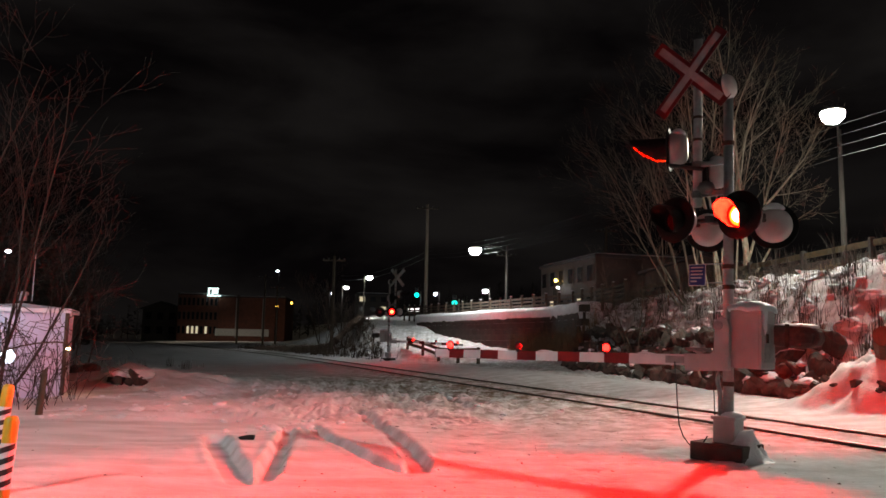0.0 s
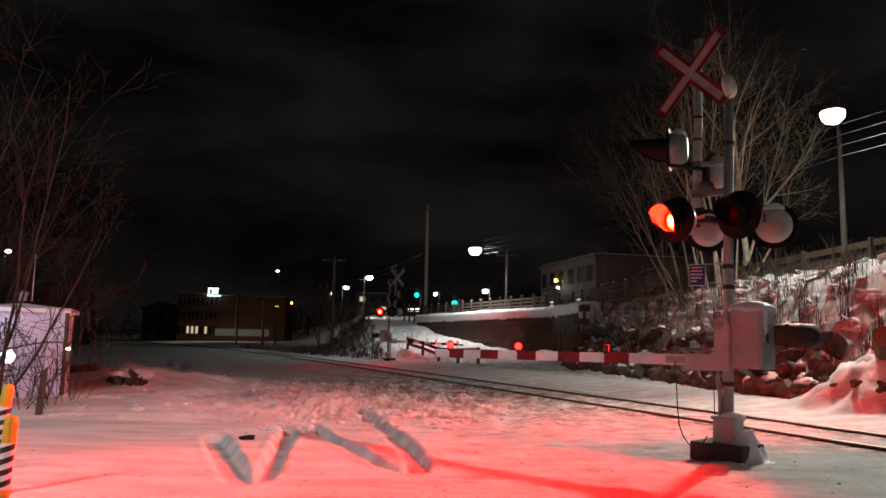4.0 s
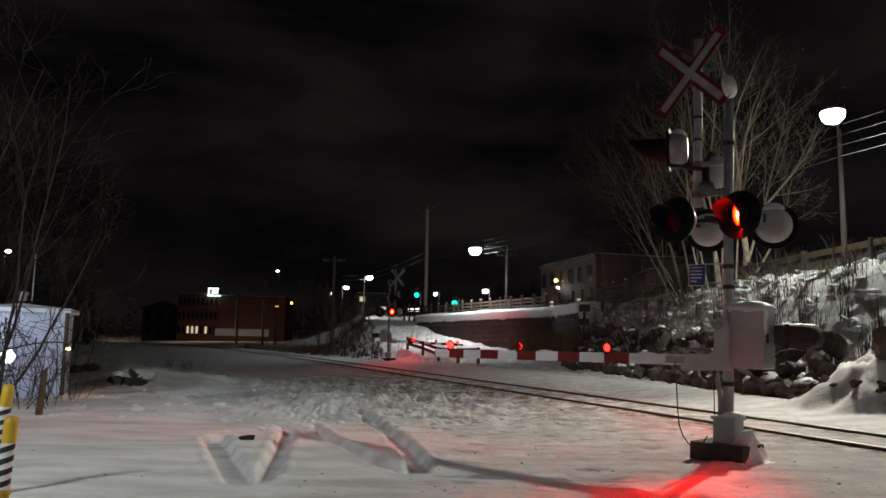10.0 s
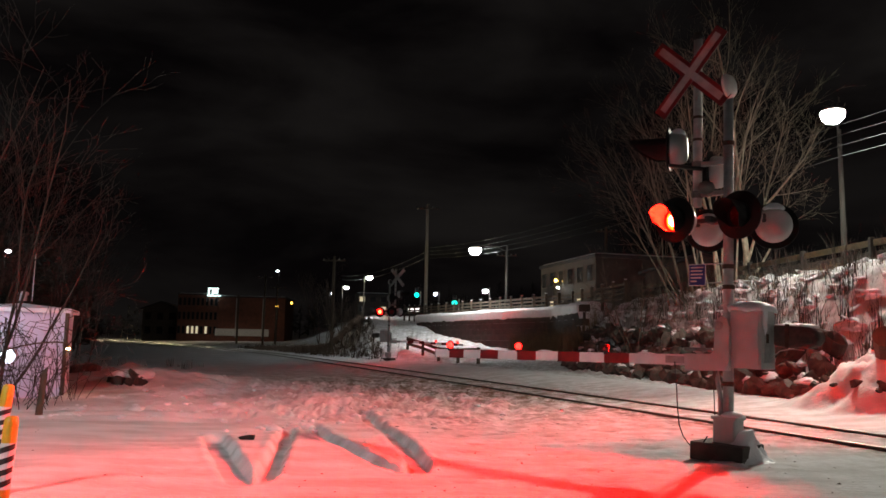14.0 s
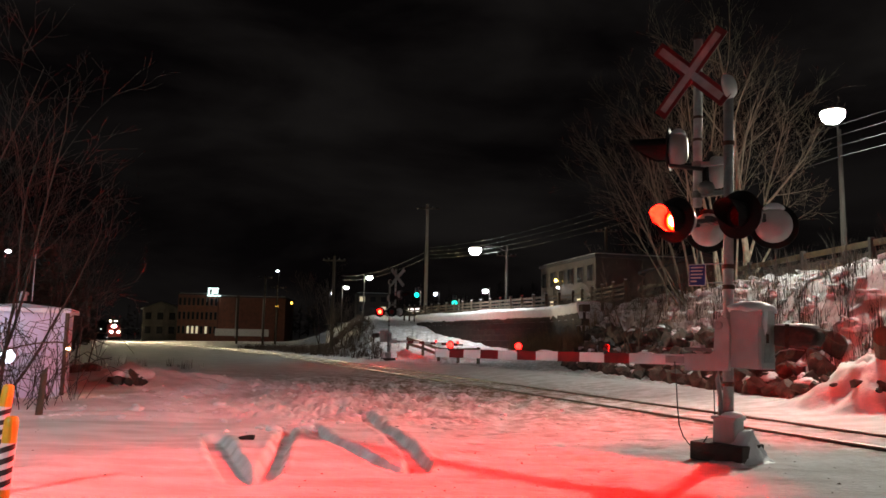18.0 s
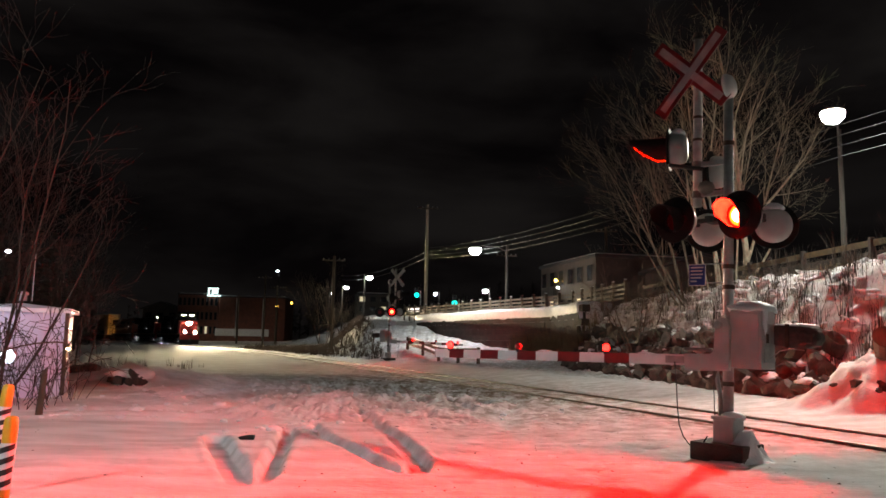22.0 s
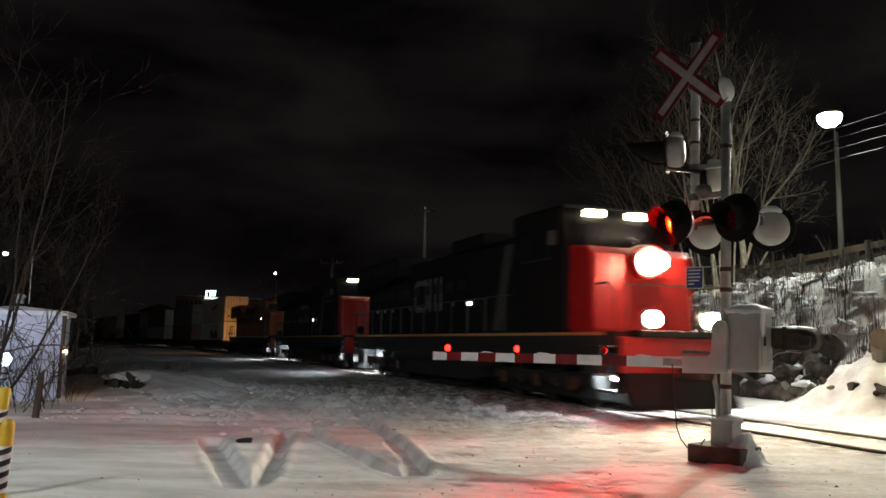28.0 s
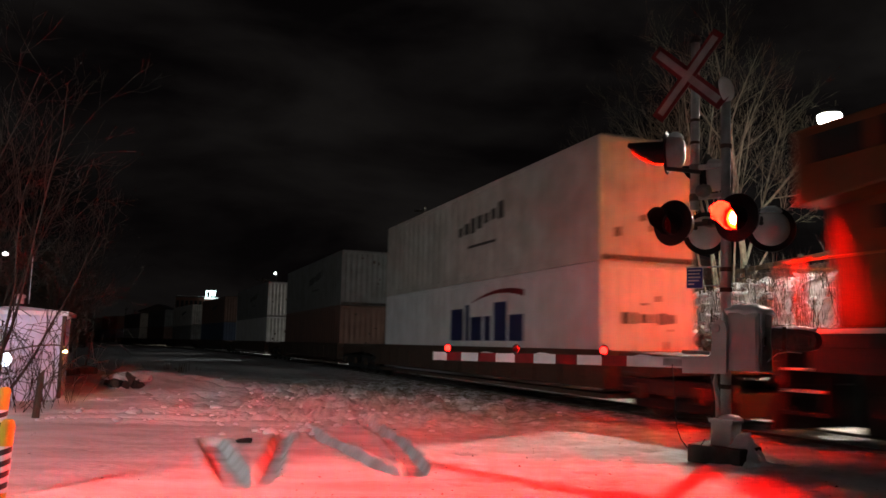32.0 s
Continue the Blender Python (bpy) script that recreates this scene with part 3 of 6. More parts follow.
    # bracket and gate arm
    part("arm_bracket", prism(((-0.48, 1.15), (0.14, 1.18), (0.15, 1.75), (0.12, 1.85), (0.02, 1.89), (-0.05, 1.83), (-0.07, 1.43), (-0.12, 1.39), (-0.49, 1.38)), 0.07, None, pose(0, -0.26, 0), 0.008), GREY_CASE, sig, "grey steel arm bracket")
    part("bracket_clamp", box(0.40, 0.10, 0.05, (-0.30, -0.22, 1.44), 0.01), DULL_STEEL, sig)
    part("pivot", tube((0.0, -0.32, 1.77), (0.0, -0.05, 1.77), 0.06, n=14), STEEL, sig)
    def arm_mid(x):
        return 1.307 + 0.0286 * x

    arm = part("gate_arm", prism(((-5.373, arm_mid(-5.373) - 0.072), (-0.46, arm_mid(-0.46) - 0.074), (-0.46, arm_mid(-0.46) + 0.074), (-5.373, arm_mid(-5.373) + 0.072)), 0.05, None, pose(0, -0.26, 0), 0.006), SIGN_WHITE, sig, "white gate arm with red stripes, lowered")
    for x0, x1 in ((-5.023, -4.672), (-4.268, -3.868), (-3.449, -3.06), (-2.623, -2.217), (-1.772, -1.35)):
        part("stripe", prism(((x0, arm_mid(x0) - 0.0745), (x1, arm_mid(x1) - 0.0745), (x1, arm_mid(x1) + 0.0745), (x0, arm_mid(x0) + 0.0745)), 0.056, None, pose(0, -0.26, 0)), SIGN_RED, arm, "red stripe")
    part("arm_tip_cap", box(0.03, 0.06, 0.155, (-5.385, -0.26, arm_mid(-5.385)), 0.008), STEEL, arm)
    for x in (-4.1, -2.9, -1.1):
        part("arm_snow", prism(((x - 0.14, 0.0), (x + 0.16, 0.004), (x + 0.06, 0.018), (x - 0.05, 0.022)), 0.04, None, pose(0, -0.26, arm_mid(x) + 0.074)), SNOW_CAP, arm, "bit of snow on the arm")
    part("arm_splice", box(0.30, 0.066, 0.10, (-0.62, -0.26, arm_mid(-0.62)), 0.006), STEEL, arm)
    markers = []
    for x in (-5.03, -3.443, -1.756):
        zl = arm_mid(x) + 0.145
        cup = part("marker_lamp", box(0.05, 0.07, 0.07, (x, -0.26, zl - 0.06), 0.006), BLACK, arm, "small lamp on the gate arm")
        part("collar", lathe([(0.060, -0.003), (0.085, -0.003), (0.085, 0.003), (0.060, 0.003)], 16, None, pose(x, -0.26, zl, 90), True), BLACK, cup)
        lamp_shape = [(0.0, 0.058), (0.036, 0.050), (0.054, 0.022), (0.058, 0.0)]
        b = lathe(lamp_shape, 14, m=pose(0, 0, 0, 90, 0, 0))
        lit = len(b.faces)
        lathe(lamp_shape, 14, b, pose(0, 0.002, 0, -90, 0, 0))
        for i, f in enumerate(b.faces):
            f.material_index = 0 if i < lit or x < -5 else 1
        glass = part("lamp_glass", b, RED_SMALL, cup, "red marker lamp", pose(x, -0.26, zl), True)
        glass.data.materials.append(LENS_RED)
        if x > -5:
            markers.append((glass, x < -2, pose(x, -0.26, zl)))
    part("arm_cable", pipe(((-0.618, -0.310, 1.262), (-0.590, -0.310, 0.957), (-0.571, -0.310, 0.655), (-0.544, -0.310, 0.416), (-0.485, -0.310, 0.273), (-0.394, -0.310, 0.173), (-0.298, -0.310, 0.149), (-0.210, -0.310, 0.204), (-0.140, -0.310, 0.315)), 0.008, 6), CABLE, sig, "thin hanging cable", None, True)
    part("ground_wire", pipe(((-0.15, -0.1, 1.2), (-0.155, -0.1, 0.9), (-0.15, -0.08, 0.56)), 0.007, 6), CABLE, sig)
    # counterweight behind the case
    weight = part("counterweight", prism(((0.56, 1.53), (0.98, 1.51), (1.10, 1.55), (1.14, 1.63), (1.12, 1.73), (1.02, 1.79), (0.56, 1.81)), 0.22, None, pose(0, 0.20, 0), 0.035), CAST, sig, "brown cast counterweight arm")
    part("weight_plate", prism(((0.90, 1.56), (1.06, 1.58), (1.08, 1.70), (0.90, 1.74)), 0.30, None, pose(0, 0.20, 0), 0.02), CAST, weight)
    part("weight_strap", box(0.05, 0.25, 0.31, (0.74, 0.20, 1.665), 0.01), RUST, weight)
    for x, wide in ((0.72, 0.30), (0.98, 0.20)):
        b = box(wide, 0.17, 0.04, (x, 0.20, 1.805), 0.016)
        for v in b.verts:
            v.co += Vector((0, 0.03, 0.02)) * noise.noise(v.co * 9)
        part("snow_cap", b, SNOW_CAP, weight, "", None, True)
    part("weight_cable", pipe(((0.56, 0.0, 1.36), (0.66, 0.06, 1.47), (0.80, 0.08, 1.50), (0.95, 0.10, 1.49)), 0.008, 6), STEEL, weight)
    # flashing lights on their cross arm
    part("light_arm", tube((-0.52, 0, 3.24), (0.50, 0, 3.24), 0.035, n=12), BLACK, sig, "black cross arm of the lights")
    for x in (-0.24, 0.24):
        part("arm_clamp", box(0.10, 0.26, 0.10, (x, 0, 3.24), 0.02), BLACK, sig)
    part("arm_junction", box(0.17, 0.20, 0.22, (0, 0, 3.26), 0.03), DULL_STEEL, sig, "grey junction casting on the mast")
    lenses = []
    for x, shift in ((-0.50, -0.02), (0.44, -0.06)):
        lenses.append((light_head("light_head", sig, pose(x + shift, -0.50, 3.195, 0, 0, -9), snowy and x > 0, lit_mat), x < 0))
        lenses.append((light_head("light_head", sig, pose(x + 0.02, 0.38, 3.16, 0, 0, 180 + toe), snowy and x > 0, lit_mat or RED_BACK), x < 0))
        part("lamp_stem", tube((x, -0.28, 3.22), (x, 0.14, 3.2), 0.03, n=10), BLACK, sig)
    # the extension mast with the cross sign and a second pair for the side road
    part("extension_mast", tube((-0.455, 0.0, 3.45), (-0.455, 0.0, 5.93), 0.062, n=16), STEEL, sig, "slimmer galvanised mast", None, True)
    part("mast_cap", lathe([(0.085, 5.80), (0.09, 5.84), (0.06, 5.90), (0.0, 5.92)], 14, m=pose(-0.455, 0, 0.11)), BLACK, sig)
    for z in (3.62, 4.05):
        part("mast_bracket", box(0.52, 0.07, 0.07, (-0.225, 0, z), 0.012), STEEL, sig)
        part("bracket_collar", tube((-0.455, 0, z - 0.05), (-0.455, 0, z + 0.05), 0.078, n=14), DULL_STEEL, sig)
    for z in (4.75, 4.42):
        part("mast_clamp", tube((-0.455, 0, z - 0.02), (-0.455, 0, z + 0.02), 0.07, n=14), RUST, sig)
    part("bracket_head", lathe([(0.0, 0.1), (0.09, 0.07), (0.12, 0.0), (0.09, -0.07), (0.0, -0.1)], 14, m=pose(-0.30, -0.05, 3.70)), DULL_STEEL, sig, "", None, True)
    part("upper_arm", tube((-0.36, -0.02, 3.98), (-0.72, -0.34, 4.02), 0.03, n=10), BLACK, sig)
    lenses.append((light_head("light_head", sig, pose(-0.82, -0.12, 4.31, 0, 0, -70), snowy, LENS_RED if lit_mat else RED_SIDE, 1.5), False))
    lenses.append((light_head("light_head", sig, pose(-0.44, 0.42, 4.02, 0, 0, -78), False, LENS_RED if lit_mat else RED_SIDE), True))
    # crossed blades with red borders; the white runs through where they cross
    for tilt, y, white in ((43.5, -0.10, -0.024), (-49.0, -0.112, -0.015)):
        m = pose(-0.515, y, 5.395, 0, tilt, 0)
        blade = part("cross_blade", box(1.46, 0.006, 0.215, (0, 0.004, 0), 0.002), STEEL, sig, "crossing sign blade, white with red border", m)
        part("red_border", box(1.46, 0.004, 0.215, (0, -0.003, 0), 0.001), SIGN_RED, blade)
        part("white_face", box(1.30, 0.006, 0.105, (0, white, 0)), BLADE_WHITE, blade)
        for x in (-0.32, 0.32):
            part("rivet", tube((x, -0.004, 0), (x, white - 0.006, 0), 0.012, n=8), STEEL, blade)
    # blue notice on two rods
    notice = part("notice", box(0.25, 0.008, 0.30, (-0.42, -0.06, 2.47), 0.003), SIGN_WHITE, sig, "small blue notice with white lettering")
    part("notice_field", box(0.232, 0.004, 0.282, (-0.42, -0.066, 2.47)), BLUE, notice)
    for k in range(5):
        w = (0.19, 0.17, 0.18, 0.16, 0.09)[k]
        part("lettering", box(w, 0.003, 0.018, (-0.515 + w / 2, -0.0695, 2.575 - 0.048 * k)), SIGN_WHITE, notice, "row of white lettering")
    for z in (2.36, 2.62):
        part("notice_rod", tube((-0.55, -0.05, z), (0.0, -0.05, z), 0.010, n=6), STEEL, sig)
    return sig, lenses, markers


# the near mast leans a little
LEAN = Matrix.Rotation(radians(1.45), 4, Vector((0.349, 0.937, 0)))
near_signal, near_lenses, near_markers = crossing_signal(Matrix.Translation((3.81, 10.30, -0.12)) @ LEAN @ pose(0, 0, 0, 0, 0, -45.4), "railway crossing signal with red flashing lights, crossed blades and lowered gate", toe=24)
far_signal, far_lenses, far_markers = crossing_signal(pose(-3.55, 49.0, 0.0, 0, 0, 148.6), "second railway crossing signal beyond the track with lowered gate", False, RED_FAR, 33)

# ---- the train ----
NOSE_RED = material("locomotive_red", (0.42, 0.016, 0.012), 0.45, 0, (0.30, 0.011, 0.009), 2.5, 0.1, 40)
ORANGE = material("locomotive_orange", (0.20, 0.05, 0.009), 0.5, 0, (0.11, 0.028, 0.007), 1.6, 0.15, 30)
RAIL_ORANGE = material("hand_rail_orange", (0.45, 0.15, 0.03), 0.5, 0, (0.32, 0.10, 0.02), 6)
GREEN_DARK = material("locomotive_dark", (0.03, 0.022, 0.016), 0.5, 0, (0.018, 0.014, 0.012), 2.5, 0.1, 40)
LOGO = material("pale_lettering", (0.075, 0.073, 0.07), 0.7, 0, (0.04, 0.039, 0.037), 5)
EMBLEM = material("pale_emblem_paint", (0.17, 0.165, 0.155), 0.7, 0, (0.11, 0.105, 0.10), 5)
STRIPE = material("sill_stripe", (0.55, 0.30, 0.10), 0.5, 0, (0.42, 0.22, 0.07), 5)
NAVY = material("navy_lettering", (0.02, 0.025, 0.10), 0.5, 0, (0.014, 0.018, 0.07), 5)
WHEEL = material("wheel_steel", (0.13, 0.115, 0.10), 0.5, 0.7, (0.07, 0.06, 0.05), 8, 0.2, 40)
BEAM = glow("headlight_beam", (1.0, 0.80, 0.48), 4200000)
HEADLIGHT = glow("headlight_lens", (1.0, 0.85, 0.56), 1200)
DITCH = glow("ditch_light_lens", (1.0, 0.86, 0.60), 260)
BOARD = glow("number_board_glow", (1.0, 0.96, 0.62), 24)
STEP_LIGHT = glow("step_light_glow", (0.85, 0.95, 1.0), 2200)
TAIL_AMBER = glow("amber_lamp_glow", (1.0, 0.36, 0.05), 1300)
STEP_WHITE = material("white_step_paint", (0.7, 0.7, 0.68), 0.5, 0, (0.5, 0.5, 0.48), 5)
CLASS_LIGHT = glow("small_white_light", (0.95, 1.0, 1.0), 12)


def truck(name, parent, x, axles, base):
    """A wheel truck: side frames, springs, journal boxes and wheels."""
    t = part(name, box(base + 1.5, 0.16, 0.30, (0, -1.12, 0.62), 0.05), DULL_BLACK, parent, "sooty wheel truck", pose(x, 0, 0))
    part("side_frame", box(base + 1.5, 0.16, 0.30, (0, 1.12, 0.62), 0.05), DULL_BLACK, t)
    part("brake_rigging", box(base + 1.3, 1.9, 0.46, (0, 0, 0.40), 0.04), DULL_BLACK, t)
    part("bolster", box(0.5, 2.3, 0.3, (0, 0, 0.62), 0.04), DULL_BLACK, t)
    for k in range(axles):
        wx = -base / 2 + base * k / (axles - 1)
        b = tube((wx, -0.78, 0.5), (wx, -0.66, 0.5), 0.50, n=24)
        tube((wx, -0.69, 0.5), (wx, -0.64, 0.5), 0.53, n=24, bm=b)
        tube((wx, 0.66, 0.5), (wx, 0.78, 0.5), 0.50, n=24, bm=b)
        tube((wx, -0.66, 0.5), (wx, 0.66, 0.5), 0.09, n=10, bm=b)
        part("wheel_set", b, WHEEL, t)
        for y in (-1.22, 1.22):
            part("journal_box", box(0.30, 0.14, 0.30, (wx, y, 0.52), 0.03), RUST, t)
        if k:
            part("spring", tube((wx - base / (axles - 1) / 2, -1.16, 0.42), (wx - base / (axles - 1) / 2, -1.16, 0.62), 0.09, n=10), RUST, t)
    return t


def locomotive(label, side, front, logo, leading, orange=False):
    """A six-axle diesel: frame, nose, cab, long hood, radiators, walkway rails, steps, trucks and lights; x forward."""
    loco = thing("locomotive", None, label, "locomotive", "locomotives of the train")
    part("frame", box(21.4, 3.0, 0.30, (0, 0, 1.56), 0.02), DULL_BLACK, loco, "black frame and walkway")
    for y in (-1.515, 1.515):
        part("sill_stripe", box(20.6, 0.012, 0.07, (0, y, 1.66)), STRIPE if not orange else WHITE, loco, "pale stripe along the sill")
    part("fuel_tank", prism(((-3.4, 0.45), (-3.1, 0.3), (3.1, 0.3), (3.4, 0.45), (3.4, 1.38), (-3.4, 1.38)), 2.7, None, None, 0.05), DULL_BLACK, loco, "sooty fuel tank")
    for x in (-6.7, 6.7):
        truck("truck", loco, x, 3, 3.7)
    # nose, cab and hood
    ahead = 0.3 if orange else 0.0
    nose = part("nose", prism(((8.6, 1.72), (9.66 + ahead, 1.72), (9.58 + ahead, 3.5), (9.4 + ahead, 3.66), (8.6, 3.76 + 0.5 * ahead)), 2.75, None, None, 0.07), front, loco, "painted nose")
    part("nose_door", box(0.02, 0.6, 1.2, (9.645 + ahead, 0.85, 2.4), 0.008, None, Matrix.Rotation(-0.045, 4, "Y")), front, nose)
    part("headlight_case", lathe([(0.42, -0.42), (0.38, 0.0), (0.34, 0.0), (0.36, -0.4)] if leading else [(0.26, -0.42), (0.24, -0.25), (0.02, -0.25), (0.02, -0.4)], 24, None, pose(9.93, 0, 3.32, 0, 90), True), front, nose)
    cab = part("cab", prism(((6.0, 1.72), (8.65, 1.72), (8.65, 3.7), (8.45, 4.55), (8.2, 4.72), (6.0, 4.78)), 3.06, None, None, 0.06), side, loco, "driver's cab")
    for y in (-1.535, 1.535):
        part("side_window", box(0.75, 0.014, 0.62, (7.75, y, 3.85), 0.006), GLASS, cab, "dark cab window")
        part("side_window", box(0.62, 0.014, 0.62, (6.75, y, 3.85), 0.006), GLASS, cab, "dark cab window")
        part("arm_rest", box(1.6, 0.05, 0.05, (7.3, y, 3.5), 0.01), BLACK, cab)
        part("mirror", box(0.03, 0.22, 0.34, (8.35, y * 1.09, 3.95), 0.01), BLACK, cab)
    for y in (-0.72, 0.72):
        part("windscreen", box(0.02, 1.0, 0.58, (8.56, y, 4.08), 0.006, None, pose(0, 0, 0, 0, -13)), GLASS, cab, "dark windscreen")
        part("number_board", box(0.05, 0.56, 0.15, (8.52, y * 0.84, 4.60), 0.01), BOARD if leading or not orange else GLASS, cab, "lit number board, unreadable")
    part("roof_cap", prism(((5.9, 4.76), (8.3, 4.74), (8.2, 4.82), (5.9, 4.86)), 2.6), side, cab)
    part("air_conditioner", box(0.9, 1.1, 0.22, (6.9, 0, 4.93), 0.04), DULL_BLACK, cab)
    hood = part("long_hood", prism(((-10.1, 1.72), (6.0, 1.72), (6.0, 4.45), (-10.1, 4.45)), 1.9, None, None, 0.05), side, loco, "long engine hood with doors")
    for y in (-0.96, 0.96):
        for k in range(13):
            x = -8.9 + k * 1.12
            door = part("hood_door", box(0.98, 0.05, 1.75, (x, y, 2.75), 0.012), side, hood)
            part("louvre", box(0.7, 0.02, 0.34, (x, y * 1.03, 3.3), 0.004), DULL_BLACK, door)
            part("latch", box(0.05, 0.03, 0.12, (x + 0.38, y * 1.035, 2.7), 0.005), STEEL, door)
    if not orange:
        for y in (-1.462, 1.462):
            part("slanted_stripe", prism(((4.6, 1.76), (5.1, 1.76), (5.9, 4.1), (5.4, 4.1)), 0.02, None, pose(0, y, 0)), LOGO, loco, "pale slanted stripe behind the cab")
    part("inverter_cabinet", box(2.9, 2.9, 2.4, (4.5, 0, 2.95), 0.05), side, loco, "wide equipment cabinet behind the cab")
    part("radiator", prism(((-10.2, 3.55), (-4.2, 3.95), (-4.2, 4.72), (-10.2, 4.72)), 3.02, None, None, 0.05), side, loco, "overhanging radiator wing")
    for k in range(5):
        part("radiator_grille", box(0.95, 3.06, 0.42, (-9.4 + k * 1.12, 0, 4.36), 0.01), DULL_BLACK, loco, "dark radiator grille")
    part("exhaust", box(1.1, 0.5, 0.28, (-1.2, 0, 4.6), 0.04), RUST, loco)
    part("dynamic_brake", box(2.6, 2.3, 0.42, (1.9, 0, 4.58), 0.05), side, loco)
    for k in range(3):
        part("roof_fan", lathe([(0.55, 0.0), (0.57, 0.1), (0.5, 0.14), (0.0, 0.12)], 18, m=pose(-5.4 - k * 1.5, 0, 4.72)), DULL_BLACK, loco)
    part("horn", box(0.4, 0.5, 0.16, (3.6, 0, 4.86), 0.05), BLACK, loco)
    # walkway rails
    for y in (-1.48, 1.48):
        rail = part("hand_rail", tube((-10.4, y, 2.72), (5.8, y, 2.72), 0.022, n=6), LOGO if not orange else RAIL_ORANGE, loco, "thin walkway hand rail")
        for k in range(13):
            part("stanchion", tube((-10.2 + k * 1.3, y, 1.72), (-10.2 + k * 1.3, y, 2.72), 0.038 if orange else 0.026, n=6), LOGO if not orange else RAIL_ORANGE, rail)
    # ends: steps, pilot, plough, coupler
    for e in (1, -1):
        pilot = part("pilot", box(0.16, 2.9, 0.75, (10.75 * e, 0, 1.22), 0.03), front if e > 0 else DULL_BLACK, loco, "painted pilot plate")
        part("plough", prism(((10.8, 0.16), (11.15, 0.12), (10.95, 0.55), (10.8, 0.9)), 2.7, None, pose(0, 0, 0) if e > 0 else pose(0, 0, 0, 0, 0, 180), 0.02), DULL_BLACK, pilot)
        part("coupler", box(0.7, 0.28, 0.32, (11.2 * e, 0, 0.9), 0.06), RUST, pilot)
        part("anticlimber", box(0.4, 2.4, 0.14, (10.9 * e, 0, 1.66), 0.02), DULL_BLACK, pilot)
        for y in (-1.32, 1.32):
            well = part("step_well", box(0.75, 0.30, 0.05, (10.25 * e, y, 0.45), 0.01), DULL_BLACK, loco, "end steps")
            for z in (0.78, 1.10, 1.40):
                part("step", box(0.70, 0.28, 0.04, (10.25 * e, y, z), 0.008), STEP_WHITE, well)
            for dx in (-0.38, 0.38):
                part("step_side", box(0.03, 0.30, 1.15, (10.25 * e + dx, y, 1.0)), DULL_BLACK, well)
            part("grab_rail", pipe(((10.6 * e, y * 1.1, 0.9), (10.62 * e, y * 1.1, 2.4), (10.3 * e, y * 1.1, 2.75), (9.9 * e, y * 1.1, 2.75)), 0.02, 6), LOGO, well)
        part("end_rail", pipe(((10.85 * e, -1.3, 1.7), (10.85 * e, -1.3, 2.7), (10.85 * e, 1.3, 2.7), (10.85 * e, 1.3, 1.7)), 0.022, 6), LOGO, loco)
    # lights
    if leading:
        box_head = part("headlight", lathe([(0.34, -0.02), (0.34, 0.0), (0.36, 0.0), (0.36, -0.02)], 20, None, pose(9.955, 0, 3.32, 0, 90) @ Matrix.Diagonal((0.6, 1, 1, 1)), True), BLACK, loco, "twin headlight in the nose")
        for y in (-0.15, 0.15):
            ring = [(0.108, 0.0), (0.205, 0.0), (0.205, 0.02), (0.108, 0.02)]
            part("headlight_lens", lathe(ring, 20, None, pose(9.955, y * 1.1, 3.32, 0, 90), True), HEADLIGHT if leading else GLASS, box_head)
            if leading:
                part("reflector", lathe([(0.080, 0.02), (0.034, -0.30), (0.05, -0.30), (0.107, 0.0)], 14, None, pose(9.955, y * 1.1, 3.32, 0, 90), True), BLACK, box_head)
                part("beam_bulb", tube((9.66, y * 1.1, 3.32), (9.665, y * 1.1, 3.32), 0.032, n=14), BEAM, box_head)
    for y in (-0.75, 0.75):
        can = part("ditch_light", tube((10.80, y, 1.97), (10.94, y, 1.97), 0.22, n=20), BLACK, loco, "round ditch light")
        part("ditch_lens", tube((10.945, y, 1.97), (10.96, y, 1.97), 0.175, n=20), DITCH if leading else GLASS, can)
    for y in (-1.3, 1.3):
        for e in (1,) if orange else (1, -1):
            part("step_light", box(0.12, 0.03, 0.05, (10.25 * e, y * 0.92, 0.70)), STEP_LIGHT, loco, "small white step light")
    part("class_light", box(0.16, 0.02, 0.09, (7.2, -1.55, 3.15) if orange else (2.95, -1.47, 2.61)), CLASS_LIGHT, loco, "small white light on the side")
    if orange:
        part("rear_light", box(0.02, 0.16, 0.16, (-10.24, 0.35, 3.45), 0.004), TAIL_AMBER, loco, "amber lamp on the hood end")
        for y in (-0.6, 0.6):
            part("rear_number_board", box(0.05, 0.5, 0.22, (-10.235, y, 4.2), 0.01), GLASS, loco, "dark number board, unreadable")
        for y in (-0.985, 0.985):
            part("dark_band", box(9.0, 0.02, 0.55, (0.6, y, 4.0), 0.004), DULL_BLACK, hood, "dark band of air intakes under the roof")
        for y in (-0.99, 0.99):
            part("emblem_disc", lathe([(0.30, 0.0), (0.62, 0.0), (0.62, 0.02), (0.30, 0.02)], 24, None, pose(-1.6, y, 3.15, 90) @ Matrix.Diagonal((1, 1.15, 1, 1)), True), GREEN_DARK, hood, "dark ring of a painted emblem")
    # air tanks and pipes under the sills, caked snow and soot
    for y in (-1.2, 1.2):
        part("air_tank", tube((-4.6, y, 0.98), (4.6, y, 0.98), 0.26, n=14), DULL_BLACK, loco, "sooty air reservoir", None, True)
        part("skirt", box(20.2, 0.04, 0.42, (0, y * 1.22, 1.28), 0.01), DULL_BLACK, loco)
    part("under_floor", box(20.0, 1.2, 1.1, (0, 0, 0.68), 0.05), DULL_BLACK, loco)
